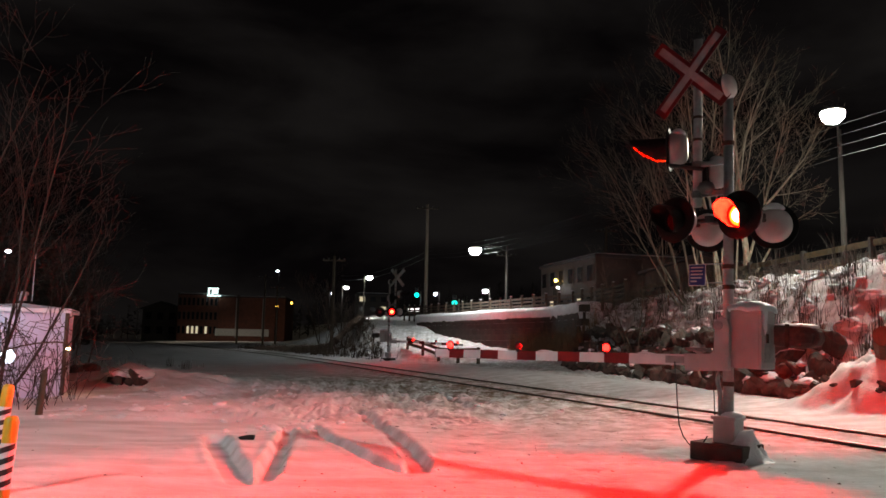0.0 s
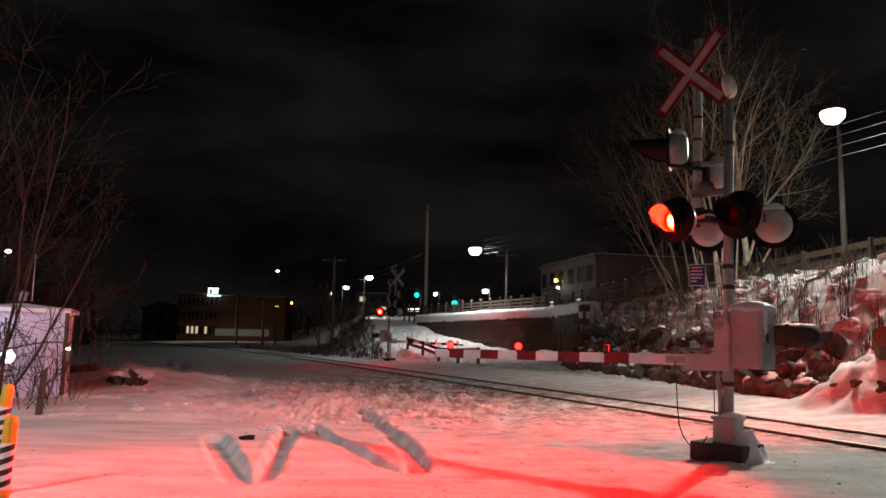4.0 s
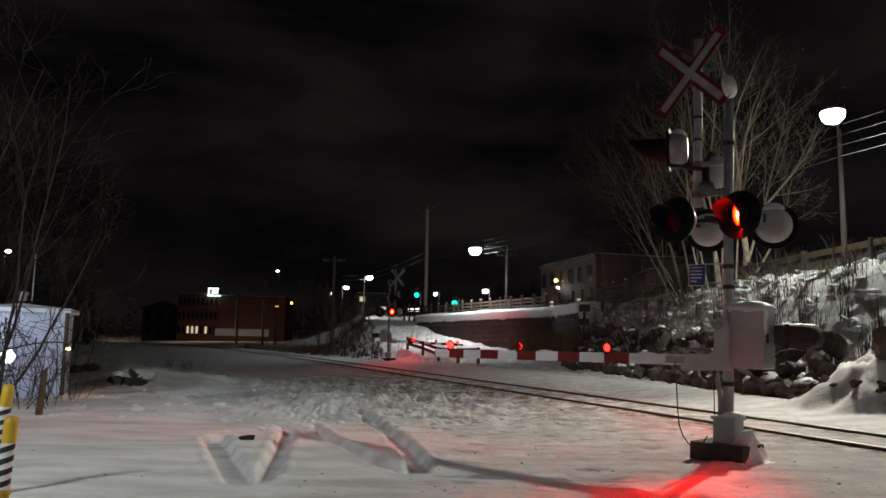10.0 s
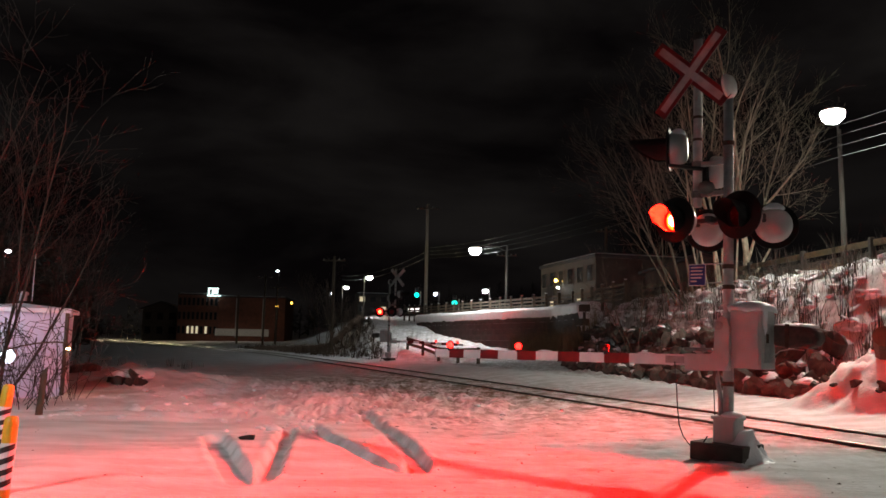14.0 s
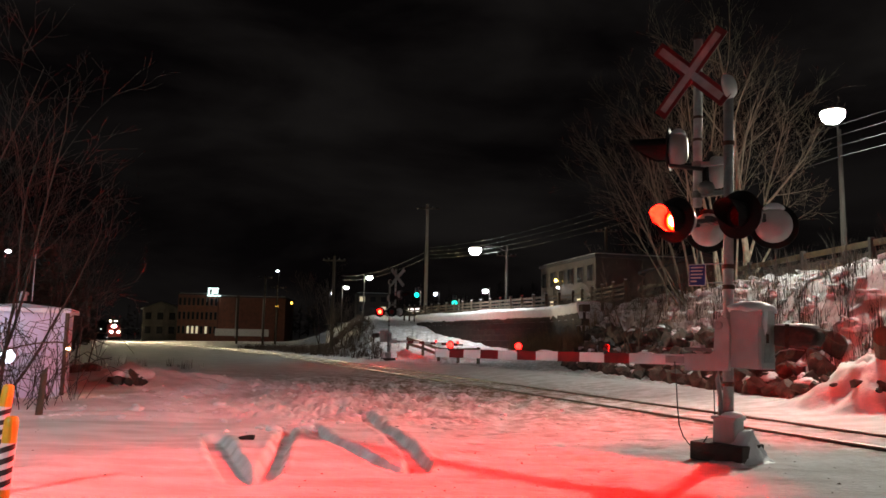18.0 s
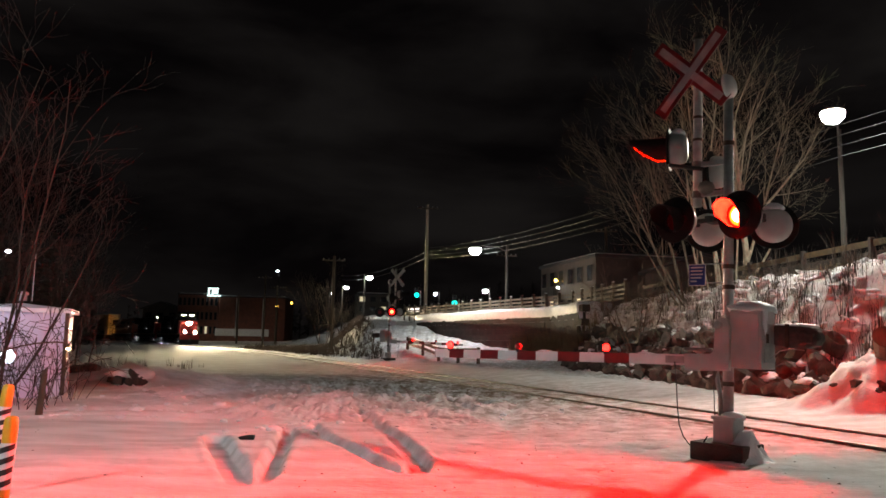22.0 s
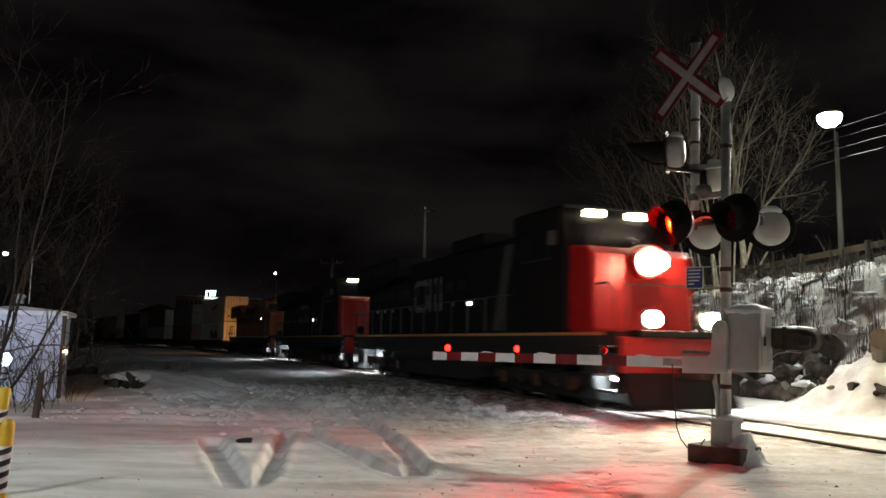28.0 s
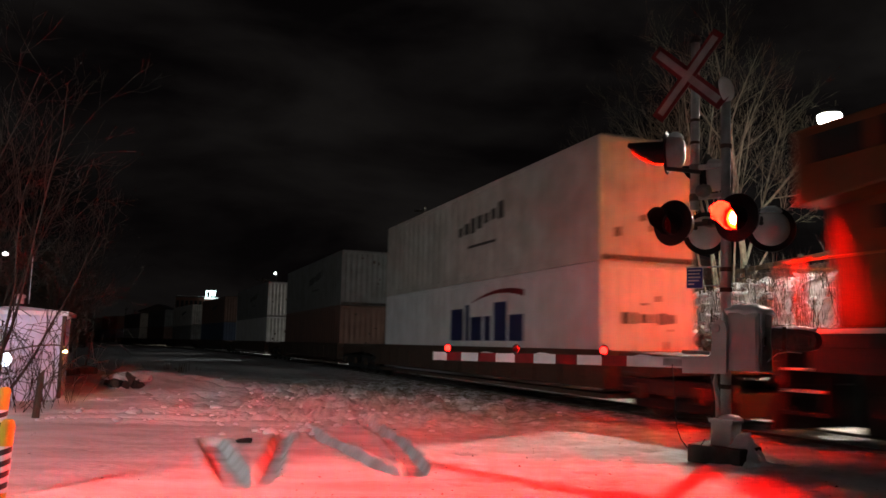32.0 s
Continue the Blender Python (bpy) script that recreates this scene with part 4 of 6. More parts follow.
    # lettering as plain shapes
    if logo:
        for y in (-0.985, 0.985):
            ring = [(0.71, 1.0), (0.14, 1.0), (0.0, 0.86), (0.0, 0.14), (0.14, 0.0), (0.71, 0.0), (0.85, 0.14), (0.85, 0.86), (0.71, 1.0)]
            for (x0, z0), (x1, z1) in zip(ring, ring[1:]):
                a, d = math.atan2(z1 - z0, x1 - x0), math.hypot(x1 - x0, z1 - z0)
                part("emblem_stroke", box(d * 1.1 + 0.19, 0.02, 0.19, (-3.45 + 1.5 * (x0 + x1) / 2, y, 2.62 + 1.0 * (z0 + z1) / 2), 0, None, Matrix.Rotation(-a, 4, "Y")), EMBLEM, hood)
            for x, tilt, tall in ((-1.85, 0, 1.2), (-0.75, 0, 1.2), (-1.3, 0, 1.2)):
                part("emblem_stroke", box(0.2, 0.022, tall, (x, y, 3.12), 0, None, Matrix.Rotation(radians(tilt), 4, "Y")), EMBLEM, hood, "pale stroke of a painted emblem")
    return loco


def well_car(label):
    """An articulated well car: sills, end platforms, ladders and trucks; x forward."""
    car = thing("well_car", None, label, "freight car", "well cars of the train")
    for y in (-1.46, 1.46):
        sill = part("side_sill", box(17.2, 0.10, 0.72, (0, y, 0.86), 0.02), RUST, car, "deep brown side sill")
        part("top_chord", box(17.4, 0.16, 0.12, (0, y, 1.26), 0.02), RUST, sill)
        for k in range(14):
            part("rib", box(0.09, 0.16, 0.62, (-7.9 + k * 1.215, y, 0.86)), RUST, sill)
    part("well_floor", box(16.8, 2.8, 0.10, (0, 0, 0.33)), RUST, car)
    for e in (1, -1):
        deck = part("end_platform", prism(((8.4, 0.7), (12.0, 0.95), (12.0, 1.18), (8.4, 1.30)), 2.3, None, pose(0, 0, 0) if e > 0 else pose(0, 0, 0, 0, 0, 180), 0.02), RUST, car, "rusty end platform")
        part("bulkhead", box(0.12, 2.9, 0.8, (8.5 * e, 0, 0.9), 0.02), RUST, deck)
        part("coupler", box(0.6, 0.26, 0.3, (12.0 * e, 0, 0.88), 0.05), RUST, deck)
        for k in range(3):
            part("ladder_rung", box(0.5, 0.03, 0.03, (9.3 * e, -1.38, 0.6 + 0.28 * k)), LOGO, deck)
        part("brake_stand", box(0.1, 0.5, 0.7, (11.4 * e, 0.4, 1.5), 0.02), RUST, deck)
        truck("truck", car, 10.3 * e, 2, 1.78)
    return car


def container(label, paint, mark, seed, long=16.15, door_paint=None):
    """A corrugated shipping container with posts, rails, doors and lock bars; x forward."""
    rnd = random.Random(seed)
    c = thing("shipping_container", None, label, "container", "containers on the train")
    L, W, Hh = long, 2.56, 2.88
    verts, faces = [], []
    # corrugated sides
    for y, sgn in ((-W / 2, -1), (W / 2, 1)):
        i0, n = len(verts), int(L / 0.14)
        for k in range(n + 1):
            d = 0.0 if k % 4 in (0, 1) else 0.028
            x = -L / 2 + L * k / n
            verts += [(x, y - sgn * d, 0.16), (x, y - sgn * d, Hh - 0.12)]
        for k in range(n):
            a = i0 + 2 * k
            faces.append((a, a + 2, a + 3, a + 1) if sgn < 0 else (a, a + 1, a + 3, a + 2))
    ob = flat("side_wall", verts, faces, paint, c, "corrugated painted steel side walls")
    part("roof_panel", box(L, W - 0.02, 0.06, (0, 0, Hh - 0.035)), paint, c)
    part("floor_panel", box(L, W - 0.06, 0.12, (0, 0, 0.08)), RUST, c)
    for y in (-1, 1):
        part("top_rail", box(L, 0.08, 0.13, (0, y * (W / 2 - 0.04), Hh - 0.065), 0.01), paint, c)
        part("bottom_rail", box(L, 0.07, 0.18, (0, y * (W / 2 - 0.04), 0.09), 0.01), paint, c)
        for x in (-1, 1):
            part("corner_post", box(0.14, 0.12, Hh, (x * (L / 2 - 0.07), y * (W / 2 - 0.06), Hh / 2), 0.012), door_paint or paint, c)
    # front end: ribbed wall
    verts, faces = [], []
    n = 32
    for k in range(n + 1):
        y = -W / 2 + 0.12 + (W - 0.24) * k / n
        d = 0.0 if k % 4 in (0, 1) else 0.04
        verts += [(L / 2 - 0.03 - d, y, 0.16), (L / 2 - 0.03 - d, y, Hh - 0.12)]
    for k in range(n):
        faces.append((2 * k, 2 * k + 2, 2 * k + 3, 2 * k + 1))
    end = flat("front_wall", verts, faces, door_paint or paint, c, "ribbed pale front wall")
    for z in (0.08, Hh - 0.07):
        part("end_rail", box(0.1, W - 0.2, 0.15, (L / 2 - 0.05, 0, z), 0.01), door_paint or paint, c)
    for k in range(5):
        part("stain", box(0.004, rnd.uniform(0.06, 0.16), rnd.uniform(0.05, 0.22), (L / 2 + 0.002 - 0.03, rnd.uniform(-0.9, 0.9), rnd.uniform(0.5, 2.5))), RUST, end, "rust stain")
    part("back_wall", box(0.06, W - 0.2, Hh - 0.25, (-L / 2 + 0.05, 0, Hh / 2), 0.01), paint, c)
    for y in (-0.85, -0.3, 0.3, 0.85):
        part("lock_bar", tube((-L / 2 - 0.0, y, 0.1), (-L / 2 - 0.0, y, Hh - 0.1), 0.02, n=6), STEEL, c)
    if mark == "swoosh":
        b = bmesh.new()
        top, low = [], []
        for k in range(15):
            f = k / 14
            x, z = 0.95 + 3.5 * f, 2.14 + 0.42 * math.sin(0.25 + 2.0 * f) - 0.02 * f
            th = 0.02 + 0.16 * f
            top.append(b.verts.new((x, -W / 2 - 0.014, z)))
            low.append(b.verts.new((x, -W / 2 - 0.014, z - th)))
        for k in range(14):
            b.faces.new((low[k], low[k + 1], top[k + 1], top[k]))
        part("emblem_arc", b, SIGN_RED, c, "red arc of a painted emblem")
        for x, w, hh in ((-0.25, 0.95, 1.0), (0.6, 0.24, 1.1), (1.3, 0.8, 0.72), (2.1, 0.42, 0.72), (2.95, 0.8, 1.1), (3.95, 0.85, 0.72)):
            part("emblem_bar", box(w, 0.02, hh, (x, -W / 2 - 0.006, 1.08 + hh / 2), 0.006), NAVY, c, "dark blue bar of painted lettering")
        for k in range(6):
            part("emblem_bar", box(0.012, 0.16 if k not in (1, 3) else 0.09, 0.26 if k in (0, 1, 4) else 0.2, (L / 2 - 0.022, -0.62 + 0.25 * k, 1.62), 0), GREEN_DARK, end, "dark bar of painted lettering")
    elif mark == "text":
        for k in range(7):
            part("lettering", box(rnd.uniform(0.22, 0.42), 0.02, rnd.uniform(0.28, 0.5), (-0.05 + k * 0.5, -W / 2 - 0.006, 1.65 + 0.05 * k)), GREEN_DARK, c, "dark bar of painted lettering")
        part("lettering", box(2.0, 0.02, 0.08, (1.6, -W / 2 - 0.006, 1.1)), GREEN_DARK, c)
    return c


PALE = material("weathered_white_steel", (0.58, 0.55, 0.50), 0.55, 0, (0.40, 0.36, 0.31), 1.3, 0.2, 30)
CLEAN_WHITE = material("white_container_paint", (0.72, 0.71, 0.70), 0.5, 0, (0.58, 0.56, 0.54), 1.3, 0.2, 30)
GREY_BOX = material("grey_container_paint", (0.22, 0.22, 0.21), 0.55, 0, (0.14, 0.13, 0.12), 1.3, 0.2, 30)
BROWN_BOX = material("brown_container_paint", (0.20, 0.10, 0.07), 0.55, 0, (0.13, 0.06, 0.04), 1.3, 0.2, 30)
BLUE_BOX = material("blue_container_paint", (0.05, 0.08, 0.15), 0.55, 0, (0.03, 0.05, 0.10), 1.3, 0.2, 30)

locos = [locomotive("black diesel locomotive with red nose, headlights lit", FLAT_BLACK, NOSE_RED, True, True),
         locomotive("black diesel locomotive with red cab front, second in line", FLAT_BLACK, NOSE_RED, True, False),
         locomotive("orange diesel locomotive, third in line", ORANGE, ORANGE, False, False, True)]
first_car = well_car("rusty brown well car carrying stacked containers")
cars = [first_car] + [copy_thing(first_car, Matrix()) for _ in range(8)]
lower = [container("clean white container with red arc and blue lettering", CLEAN_WHITE, "swoosh", 1)]
upper = [container("weathered white container with dark lettering", PALE, "text", 2)]
kinds = ((BROWN_BOX, GREY_BOX, None), (CLEAN_WHITE, GREY_BOX, PALE), (BLUE_BOX, BROWN_BOX, None), (GREY_BOX, PALE, None))
made = []
for k, (low_paint, up_paint, ends) in enumerate(kinds):
    made.append((container("weathered container in dull paint, lower in its stack", low_paint, "", 10 + k, 16.15, ends), container("weathered container in dull paint, upper in its stack", up_paint, "text", 20 + k, 16.15, ends)))
for k in range(8):
    a, c = made[k % 4]
    lower.append(a if k < 4 else copy_thing(a, Matrix()))
    upper.append(c if k < 4 else copy_thing(c, Matrix()))

# ---- the hut beside the track ----
WARM = glow("warm_lamp", (1.0, 0.55, 0.16), 160)
HUT_LIGHT = glow("hut_window_light", (0.72, 0.84, 1.0), 6.0)


def hut():
    h = thing("signal_hut", pose(-9.08, 18.2, -0.15, 0, 0, 21.2), "white metal signal hut with a snowy hipped roof", "hut")
    W, D, Z = 2.15, 2.0, 2.02
    part("front_wall", box(W, 0.06, Z, (-W / 2, 0.03, Z / 2), 0.01), HUT_WHITE, h, "white front wall, bluish light tinted into its paint")
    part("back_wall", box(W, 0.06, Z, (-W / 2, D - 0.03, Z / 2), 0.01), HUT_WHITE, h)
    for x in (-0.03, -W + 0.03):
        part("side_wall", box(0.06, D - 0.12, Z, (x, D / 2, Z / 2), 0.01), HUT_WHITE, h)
    for k in range(4):
        part("panel_rib", box(0.03, 0.02, Z - 0.1, (-0.45 - 0.42 * k, -0.008, Z / 2)), HUT_WHITE, h)
    for y in (0.0, 0.22):
        part("corner_post", box(0.07, 0.07, Z + 0.04, (0.03, y, Z / 2), 0.008), WOOD, h, "weathered corner post")
    e = 0.13
    b = bmesh.new()
    ring = [b.verts.new(v) for v in ((e, -e, Z), (e, D + e, Z), (-W - e, D + e, Z), (-W - e, -e, Z))]
    up = [b.verts.new((v.co.x, v.co.y, Z + 0.10)) for v in ring]
    top = b.verts.new((-W / 2, D / 2, Z + 0.24))
    for i in range(4):
        b.faces.new((ring[i], ring[(i + 1) % 4], up[(i + 1) % 4], up[i]))
        b.faces.new((up[i], up[(i + 1) % 4], top))
    b.faces.new(ring[::-1])
    bmesh.ops.recalc_face_normals(b, faces=b.faces[:])
    roof = part("roof", b, SNOW_CAP, h, "low hipped roof under snow")
    part("vent", lathe([(0.09, Z + 0.3), (0.09, Z + 0.44), (0.13, Z + 0.45), (0.11, Z + 0.52), (0.0, Z + 0.54)], 14, m=pose(-W / 2, D / 2, 0)), STEEL, roof, "round metal vent")
    part("antenna", tube((-W / 2 + 0.2, D / 2, Z + 0.3), (-W / 2 + 0.2, D / 2, Z + 1.5), 0.012, n=6), STEEL, roof)
    rnd = random.Random(4)
    for k in range(14):
        x = e - 0.02 if k < 5 else -rnd.uniform(0, W)
        y = rnd.uniform(-e, 0.8) if k < 5 else -e + 0.02
        d = rnd.uniform(0.06, 0.2)
        part("icicle", tube((x, y, Z + 0.02), (x, y, Z - d), 0.016, 0.002, 5), SNOW_CAP, roof)
    pane = part("round_window", lathe([(0.17, -0.02), (0.21, -0.02), (0.21, 0.03), (0.17, 0.03)], 24, None, pose(-1.16, -0.01, 0.98, 90), True), STEEL, h, "round steel window frame")
    part("lit_pane", lathe([(0.0, 0.016), (0.17, 0.016), (0.17, 0.0), (0.0, 0.0)], 24, m=pose(-1.16, -0.004, 0.98, 90)), HUT_LIGHT, pane, "lit round pane, bluish white")
    lamp = part("wall_lamp", box(0.10, 0.12, 0.10, (0.08, 0.10, 1.22), 0.02), BLACK, h, "small wall lamp")
    part("lamp_glass", lathe([(0.0, 0.0), (0.04, 0.01), (0.045, 0.05), (0.0, 0.06)], 10, m=pose(0.10, 0.04, 1.14)), WARM, lamp)
    return h


hut()


# ---- posts, debris and stones in the foreground ----
def bollard(m, label, tall):
    b = thing("bollard", m, label, "bollard", "yellow bollards")
    part("tube", lathe([(0.052, 0.0), (0.052, tall - 0.05), (0.046, tall - 0.015), (0.03, tall), (0.0, tall + 0.004)], 18), YELLOW, b, "yellow plastic tube", None, True)
    part("band", lathe([(0.054, tall - 0.55), (0.054, tall - 0.2)], 18, None, None), SIGN_WHITE, b, "white reflective band")
    for k in range(4):
        q = bmesh.new()
        rows = []
        for i in range(10):
            a = radians(-170 + i * 18)
            z = tall - 0.56 + 0.088 * k + 0.006 * i
            rows.append((q.verts.new((0.0552 * math.cos(a), 0.0552 * math.sin(a), z)), q.verts.new((0.0552 * math.cos(a), 0.0552 * math.sin(a), z + 0.045))))
        for a, c in zip(rows, rows[1:]):
            q.faces.new((a[0], c[0], c[1], a[1]))
        part("stripe", q, BLACK, b, "slanted black stripe")


bollard(pose(-3.39, 6.0, height(-3.39, 6.0) - 0.02, 0, 2.5, 10), "yellow plastic bollard with black and white stripes in snow", 0.86)
bollard(pose(-4.06, 7.0, height(-4.06, 7.0) - 0.02, 0, 5, 40), "leaning yellow plastic bollard in snow", 1.02)


def rough_stone(seed, size, squash=(1, 1, 0.75)):
    """An irregular split stone."""
    b = bmesh.new()
    bmesh.ops.create_cube(b, size=0.86)
    bmesh.ops.subdivide_edges(b, edges=b.edges[:], cuts=2, use_grid_fill=True)
    off = Vector((seed * 7.1, seed * 3.3, seed))
    rnd = random.Random(seed)
    cuts = [(Vector((rnd.gauss(0, 1), rnd.gauss(0, 1), rnd.gauss(0, 1))).normalized(), rnd.uniform(0.30, 0.46)) for _ in range(8)]
    for v in b.verts:
        for n, d in cuts:
            k = v.co.dot(n)
            if k > d:
                v.co -= n * (k - d)
        v.co *= 1 + 0.14 * noise.noise(v.co * 3 + off)
        v.co = Vector((v.co.x * squash[0], v.co.y * squash[1], v.co.z * squash[2])) * size
    return b


STONES = [mesh_of("rock", rough_stone(k, 1.0), ROCK) for k in range(8)]
def snow_lump(seed, fine=3):
    """A lump of settled snow, pitted and uneven."""
    b = bmesh.new()
    bmesh.ops.create_icosphere(b, subdivisions=fine, radius=0.42)
    for v in b.verts:
        v.co *= 1 + 0.5 * noise.noise(v.co * 3.3 + Vector((seed, 0, 0))) + 0.3 * noise.noise(v.co * 8 + Vector((0, seed, 0)))
        v.co.z = v.co.z * 0.7 if v.co.z > 0 else v.co.z * 0.35
    return mesh_of("snow_cap", b, SNOW_CAP, True)


SNOW_LUMPS = [snow_lump(k * 3.7) for k in range(4)]

DARK_STONES = [mesh_of("stone", rough_stone(30 + k, 1.0), DARK_STONE) for k in range(4)]
pile = thing("stone_pile", pose(-8.7, 21.2, height(-8.7, 21.2)), "dark stones poking out of a snowy mound", "stones")
for k, (x, y, r) in enumerate(((-0.3, 0, 0.44), (0.2, 0.05, 0.5), (0.05, -0.1, 0.3), (-0.6, 0.3, 0.26))):
    part("stone", DARK_STONES[k], DARK_STONE, pile, "", pose(x, y, r * 0.22, 20 * k, 30 * k, 70 * k) @ Matrix.Diagonal((r, r, r, 1)))
for k, (x, y, r) in enumerate(((-0.35, 0.25, 0.8), (0.25, 0.3, 0.95), (-0.1, 0.5, 1.0))):
    part("snow_cap", SNOW_LUMPS[k], SNOW_CAP, pile, "cap of snow on the stones", pose(x, y, 0.20, 6 * k, -5 * k, 70 * k) @ Matrix.Diagonal((r, 0.8 * r, 0.55 * r, 1)))
for k, (x, y, r) in enumerate(((-10.8, 23.5, 0.5), (-12.2, 25.4, 0.5), (-9.6, 26, 0.36))):
    ob = part("boulder", STONES[3 + k], ROCK, None, "", pose(x, y, height(x, y) + 0.12 * r, 40 * k, 10, 50 * k) @ Matrix.Diagonal((r, r, r, 1)))
    tagged(ob, "dark boulder half buried in ploughed snow", "boulder", "boulders by the hut")
lump = part("debris", rough_stone(21, 0.26, (1.0, 0.55, 0.4)), DULL_BLACK, None, "", pose(-2.86, 11.35, height(-2.86, 11.35) + 0.03))
tagged(lump, "black clod of dirt lying on the snow", "debris")
post = thing("fence_post", pose(-7.2, 13.73, height(-7.2, 13.73) - 0.05), "short broken wooden post in the snow", "post")
part("stake", tube((0, 0, 0), (0.05, 0, 0.86), 0.065, 0.055, 9), WOOD, post)
part("splinter", prism(((-0.05, 0.8), (0.08, 0.82), (0.10, 0.98), (0.02, 0.9)), 0.05), WOOD, post)
beam = thing("old_timber", pose(9.85, 17.0, height(9.85, 17.0) + 0.12, 0, 12, 60), "dark timber leaning out of the snow bank", "timber")
part("log", tube((-0.9, 0, 0.2), (0.9, 0, 0.0), 0.24, 0.2, 12), WOOD, beam)
part("snow_cap", box(1.5, 0.3, 0.08, (0, 0, 0.32), 0.03), SNOW_CAP, beam)


# ---- rocks along the foot of the bank ----
rock_wall = thing("rock_wall", None, "heap of dark rip-rap rocks with snow between them", "rocks", kind="structure")
rnd = random.Random(11)
count = 0
for row in range(4):
    s = 12.0
    while s < 37 and count < 270:
        r = rnd.uniform(0.45, 0.85)
        o = along(TOE, s) - 0.2 + row * 0.5 + rnd.uniform(-0.2, 0.2)
        p = place(s, o)
        z = max(height(p.x, p.y), -0.05) + 0.12 + 0.16 * row
        if rnd.random() < (0.92 if s > 14.2 + 0.25 * row else 0.0):
            part("rock", STONES[count % 8], ROCK, rock_wall, "", pose(p.x, p.y, z, rnd.uniform(0, 360), rnd.uniform(-40, 40), rnd.uniform(0, 360)) @ Matrix.Diagonal((r, r, r * 0.9, 1)))
            count += 1
            if rnd.random() < 0.36:
                part("snow_cap", SNOW_LUMPS[count % 4], SNOW_CAP, rock_wall, "", pose(p.x + rnd.uniform(-0.2, 0.2), p.y + rnd.uniform(-0.2, 0.2), z + r * 0.22, rnd.uniform(-15, 15), rnd.uniform(-15, 15), rnd.uniform(0, 360)) @ Matrix.Diagonal((r * rnd.uniform(0.5, 1.1), r * rnd.uniform(0.4, 0.9), r * rnd.uniform(0.35, 0.7), 1)))
        s += r * 0.72
for _ in range(34):
    s, o, r = rnd.uniform(9.0, 14.4), rnd.uniform(3.9, 6.6), rnd.uniform(0.14, 0.36)
    p = place(s, o)
    part("rock", STONES[count % 8], ROCK, rock_wall, "", pose(p.x, p.y, height(p.x, p.y) + 0.10 * r, rnd.uniform(0, 360), rnd.uniform(-40, 40), rnd.uniform(0, 360)) @ Matrix.Diagonal((r, r, r, 1)))
    count += 1

# ---- retaining wall of blocks, with its cap ----
wall = thing("retaining_wall", None, "dark stacked-block retaining wall with snow along its top", "retaining wall", kind="structure")
block = mesh_of("block", box(1.20, 0.5, 0.412, (0, 0, 0), 0.012), BLOCK_WALL)
WALL0, WALL1 = 39.5, 66.4
courses = 9
for c in range(courses):
    s = WALL0 + (0.6 if c % 2 else 0.0)
    while s < WALL1:
        top = along(CREST_Z, s)
        z = top - 0.2 - 0.42 * c
        o = along(CREST, s) - 0.55 - 0.03 * c
        p = place(s, o)
        if z > height(p.x, p.y) - 0.45:
            a, b2 = place(s - 0.6, along(CREST, s - 0.6)), place(s + 0.6, along(CREST, s + 0.6))
            turn = math.degrees(math.atan2((b2 - a).y, (b2 - a).x))
            part("block", block, BLOCK_WALL, wall, "", pose(p.x, p.y, z, 0, 0, turn))
        s += 1.21
verts, faces = [], []
marks = list(np.arange(WALL0, WALL1 + 0.2, 0.2))
for s in marks:
    o, t = along(CREST, s), along(CREST_Z, s)
    lift = 0.16 + 0.10 * noise.noise(Vector((s * 0.8, 0, 0))) + 0.09 * noise.noise(Vector((s * 3.1, 5, 0)))
    lip = 0.025 * noise.noise(Vector((s * 1.2, 9, 0))) + 0.012 * noise.noise(Vector((s * 6.0, 3, 0)))
    for a, z in ((-0.92 - lip, -0.04 - 0.3 * abs(lip)), (-0.82, lift), (0.2, lift + 0.08 + lip), (1.6, lift), (1.7, -3.5), (-0.25, -3.5)):
        q = place(s, o + a)
        verts.append((q.x, q.y, t + z))
for j in range(len(marks) - 1):
    for i in range(6):
        faces.append((j * 6 + i, (j + 1) * 6 + i, (j + 1) * 6 + (i + 1) % 6, j * 6 + (i + 1) % 6))
faces += [tuple(range(6)), tuple(range(len(verts) - 1, len(verts) - 7, -1))]
flat("snow_shelf", verts, faces, SNOW_CAP, wall, "shelf of snow on the wall", True)


# ---- fences on the upper road ----
def fence(s0, s1, step, o_off, tall, rails, label, name, rail_size, group, board_mat, post_mat):
    f = thing(name, None, label, "fence", group)
    marks = list(np.arange(s0, s1, step))
    pts = []
    for s in marks:
        p = place(s, along(CREST, s) + o_off)
        pts.append(Vector((p.x, p.y, along(CREST_Z, s))))
        part("post", box(0.16, 0.16, tall + 0.4, (p.x, p.y, along(CREST_Z, s) + tall / 2 - 0.15), 0.015), post_mat, f, "weathered wooden post")
        if post_mat == WOOD:
            part("snow_cap", box(0.165, 0.165, 0.03, (p.x, p.y, along(CREST_Z, s) + tall + 0.07), 0.02), SNOW_CAP, f)
    for a, b2 in zip(pts, pts[1:]):
        d = b2 - a
        turn = math.degrees(math.atan2(d.y, d.x))
        for z in rails:
            m = (a + b2) / 2
            part("rail_board", box(d.length + 0.1, 0.05, rail_size, (0, 0, 0), 0.01), board_mat if z == rails[-1] else post_mat, f, "", pose(m.x, m.y, m.z + z) @ Matrix.Rotation(radians(turn), 4, "Z") @ Matrix.Rotation(-math.asin(d.z / d.length), 4, "Y"))
    return f


fence(36.0, 76.0, 1.6, 0.7, 1.2, (0.22, 0.48, 0.74, 1.0), "weathered wooden post and rail fence above the wall", "rail_fence", 0.14, "fences of the upper road", WOOD, WOOD)
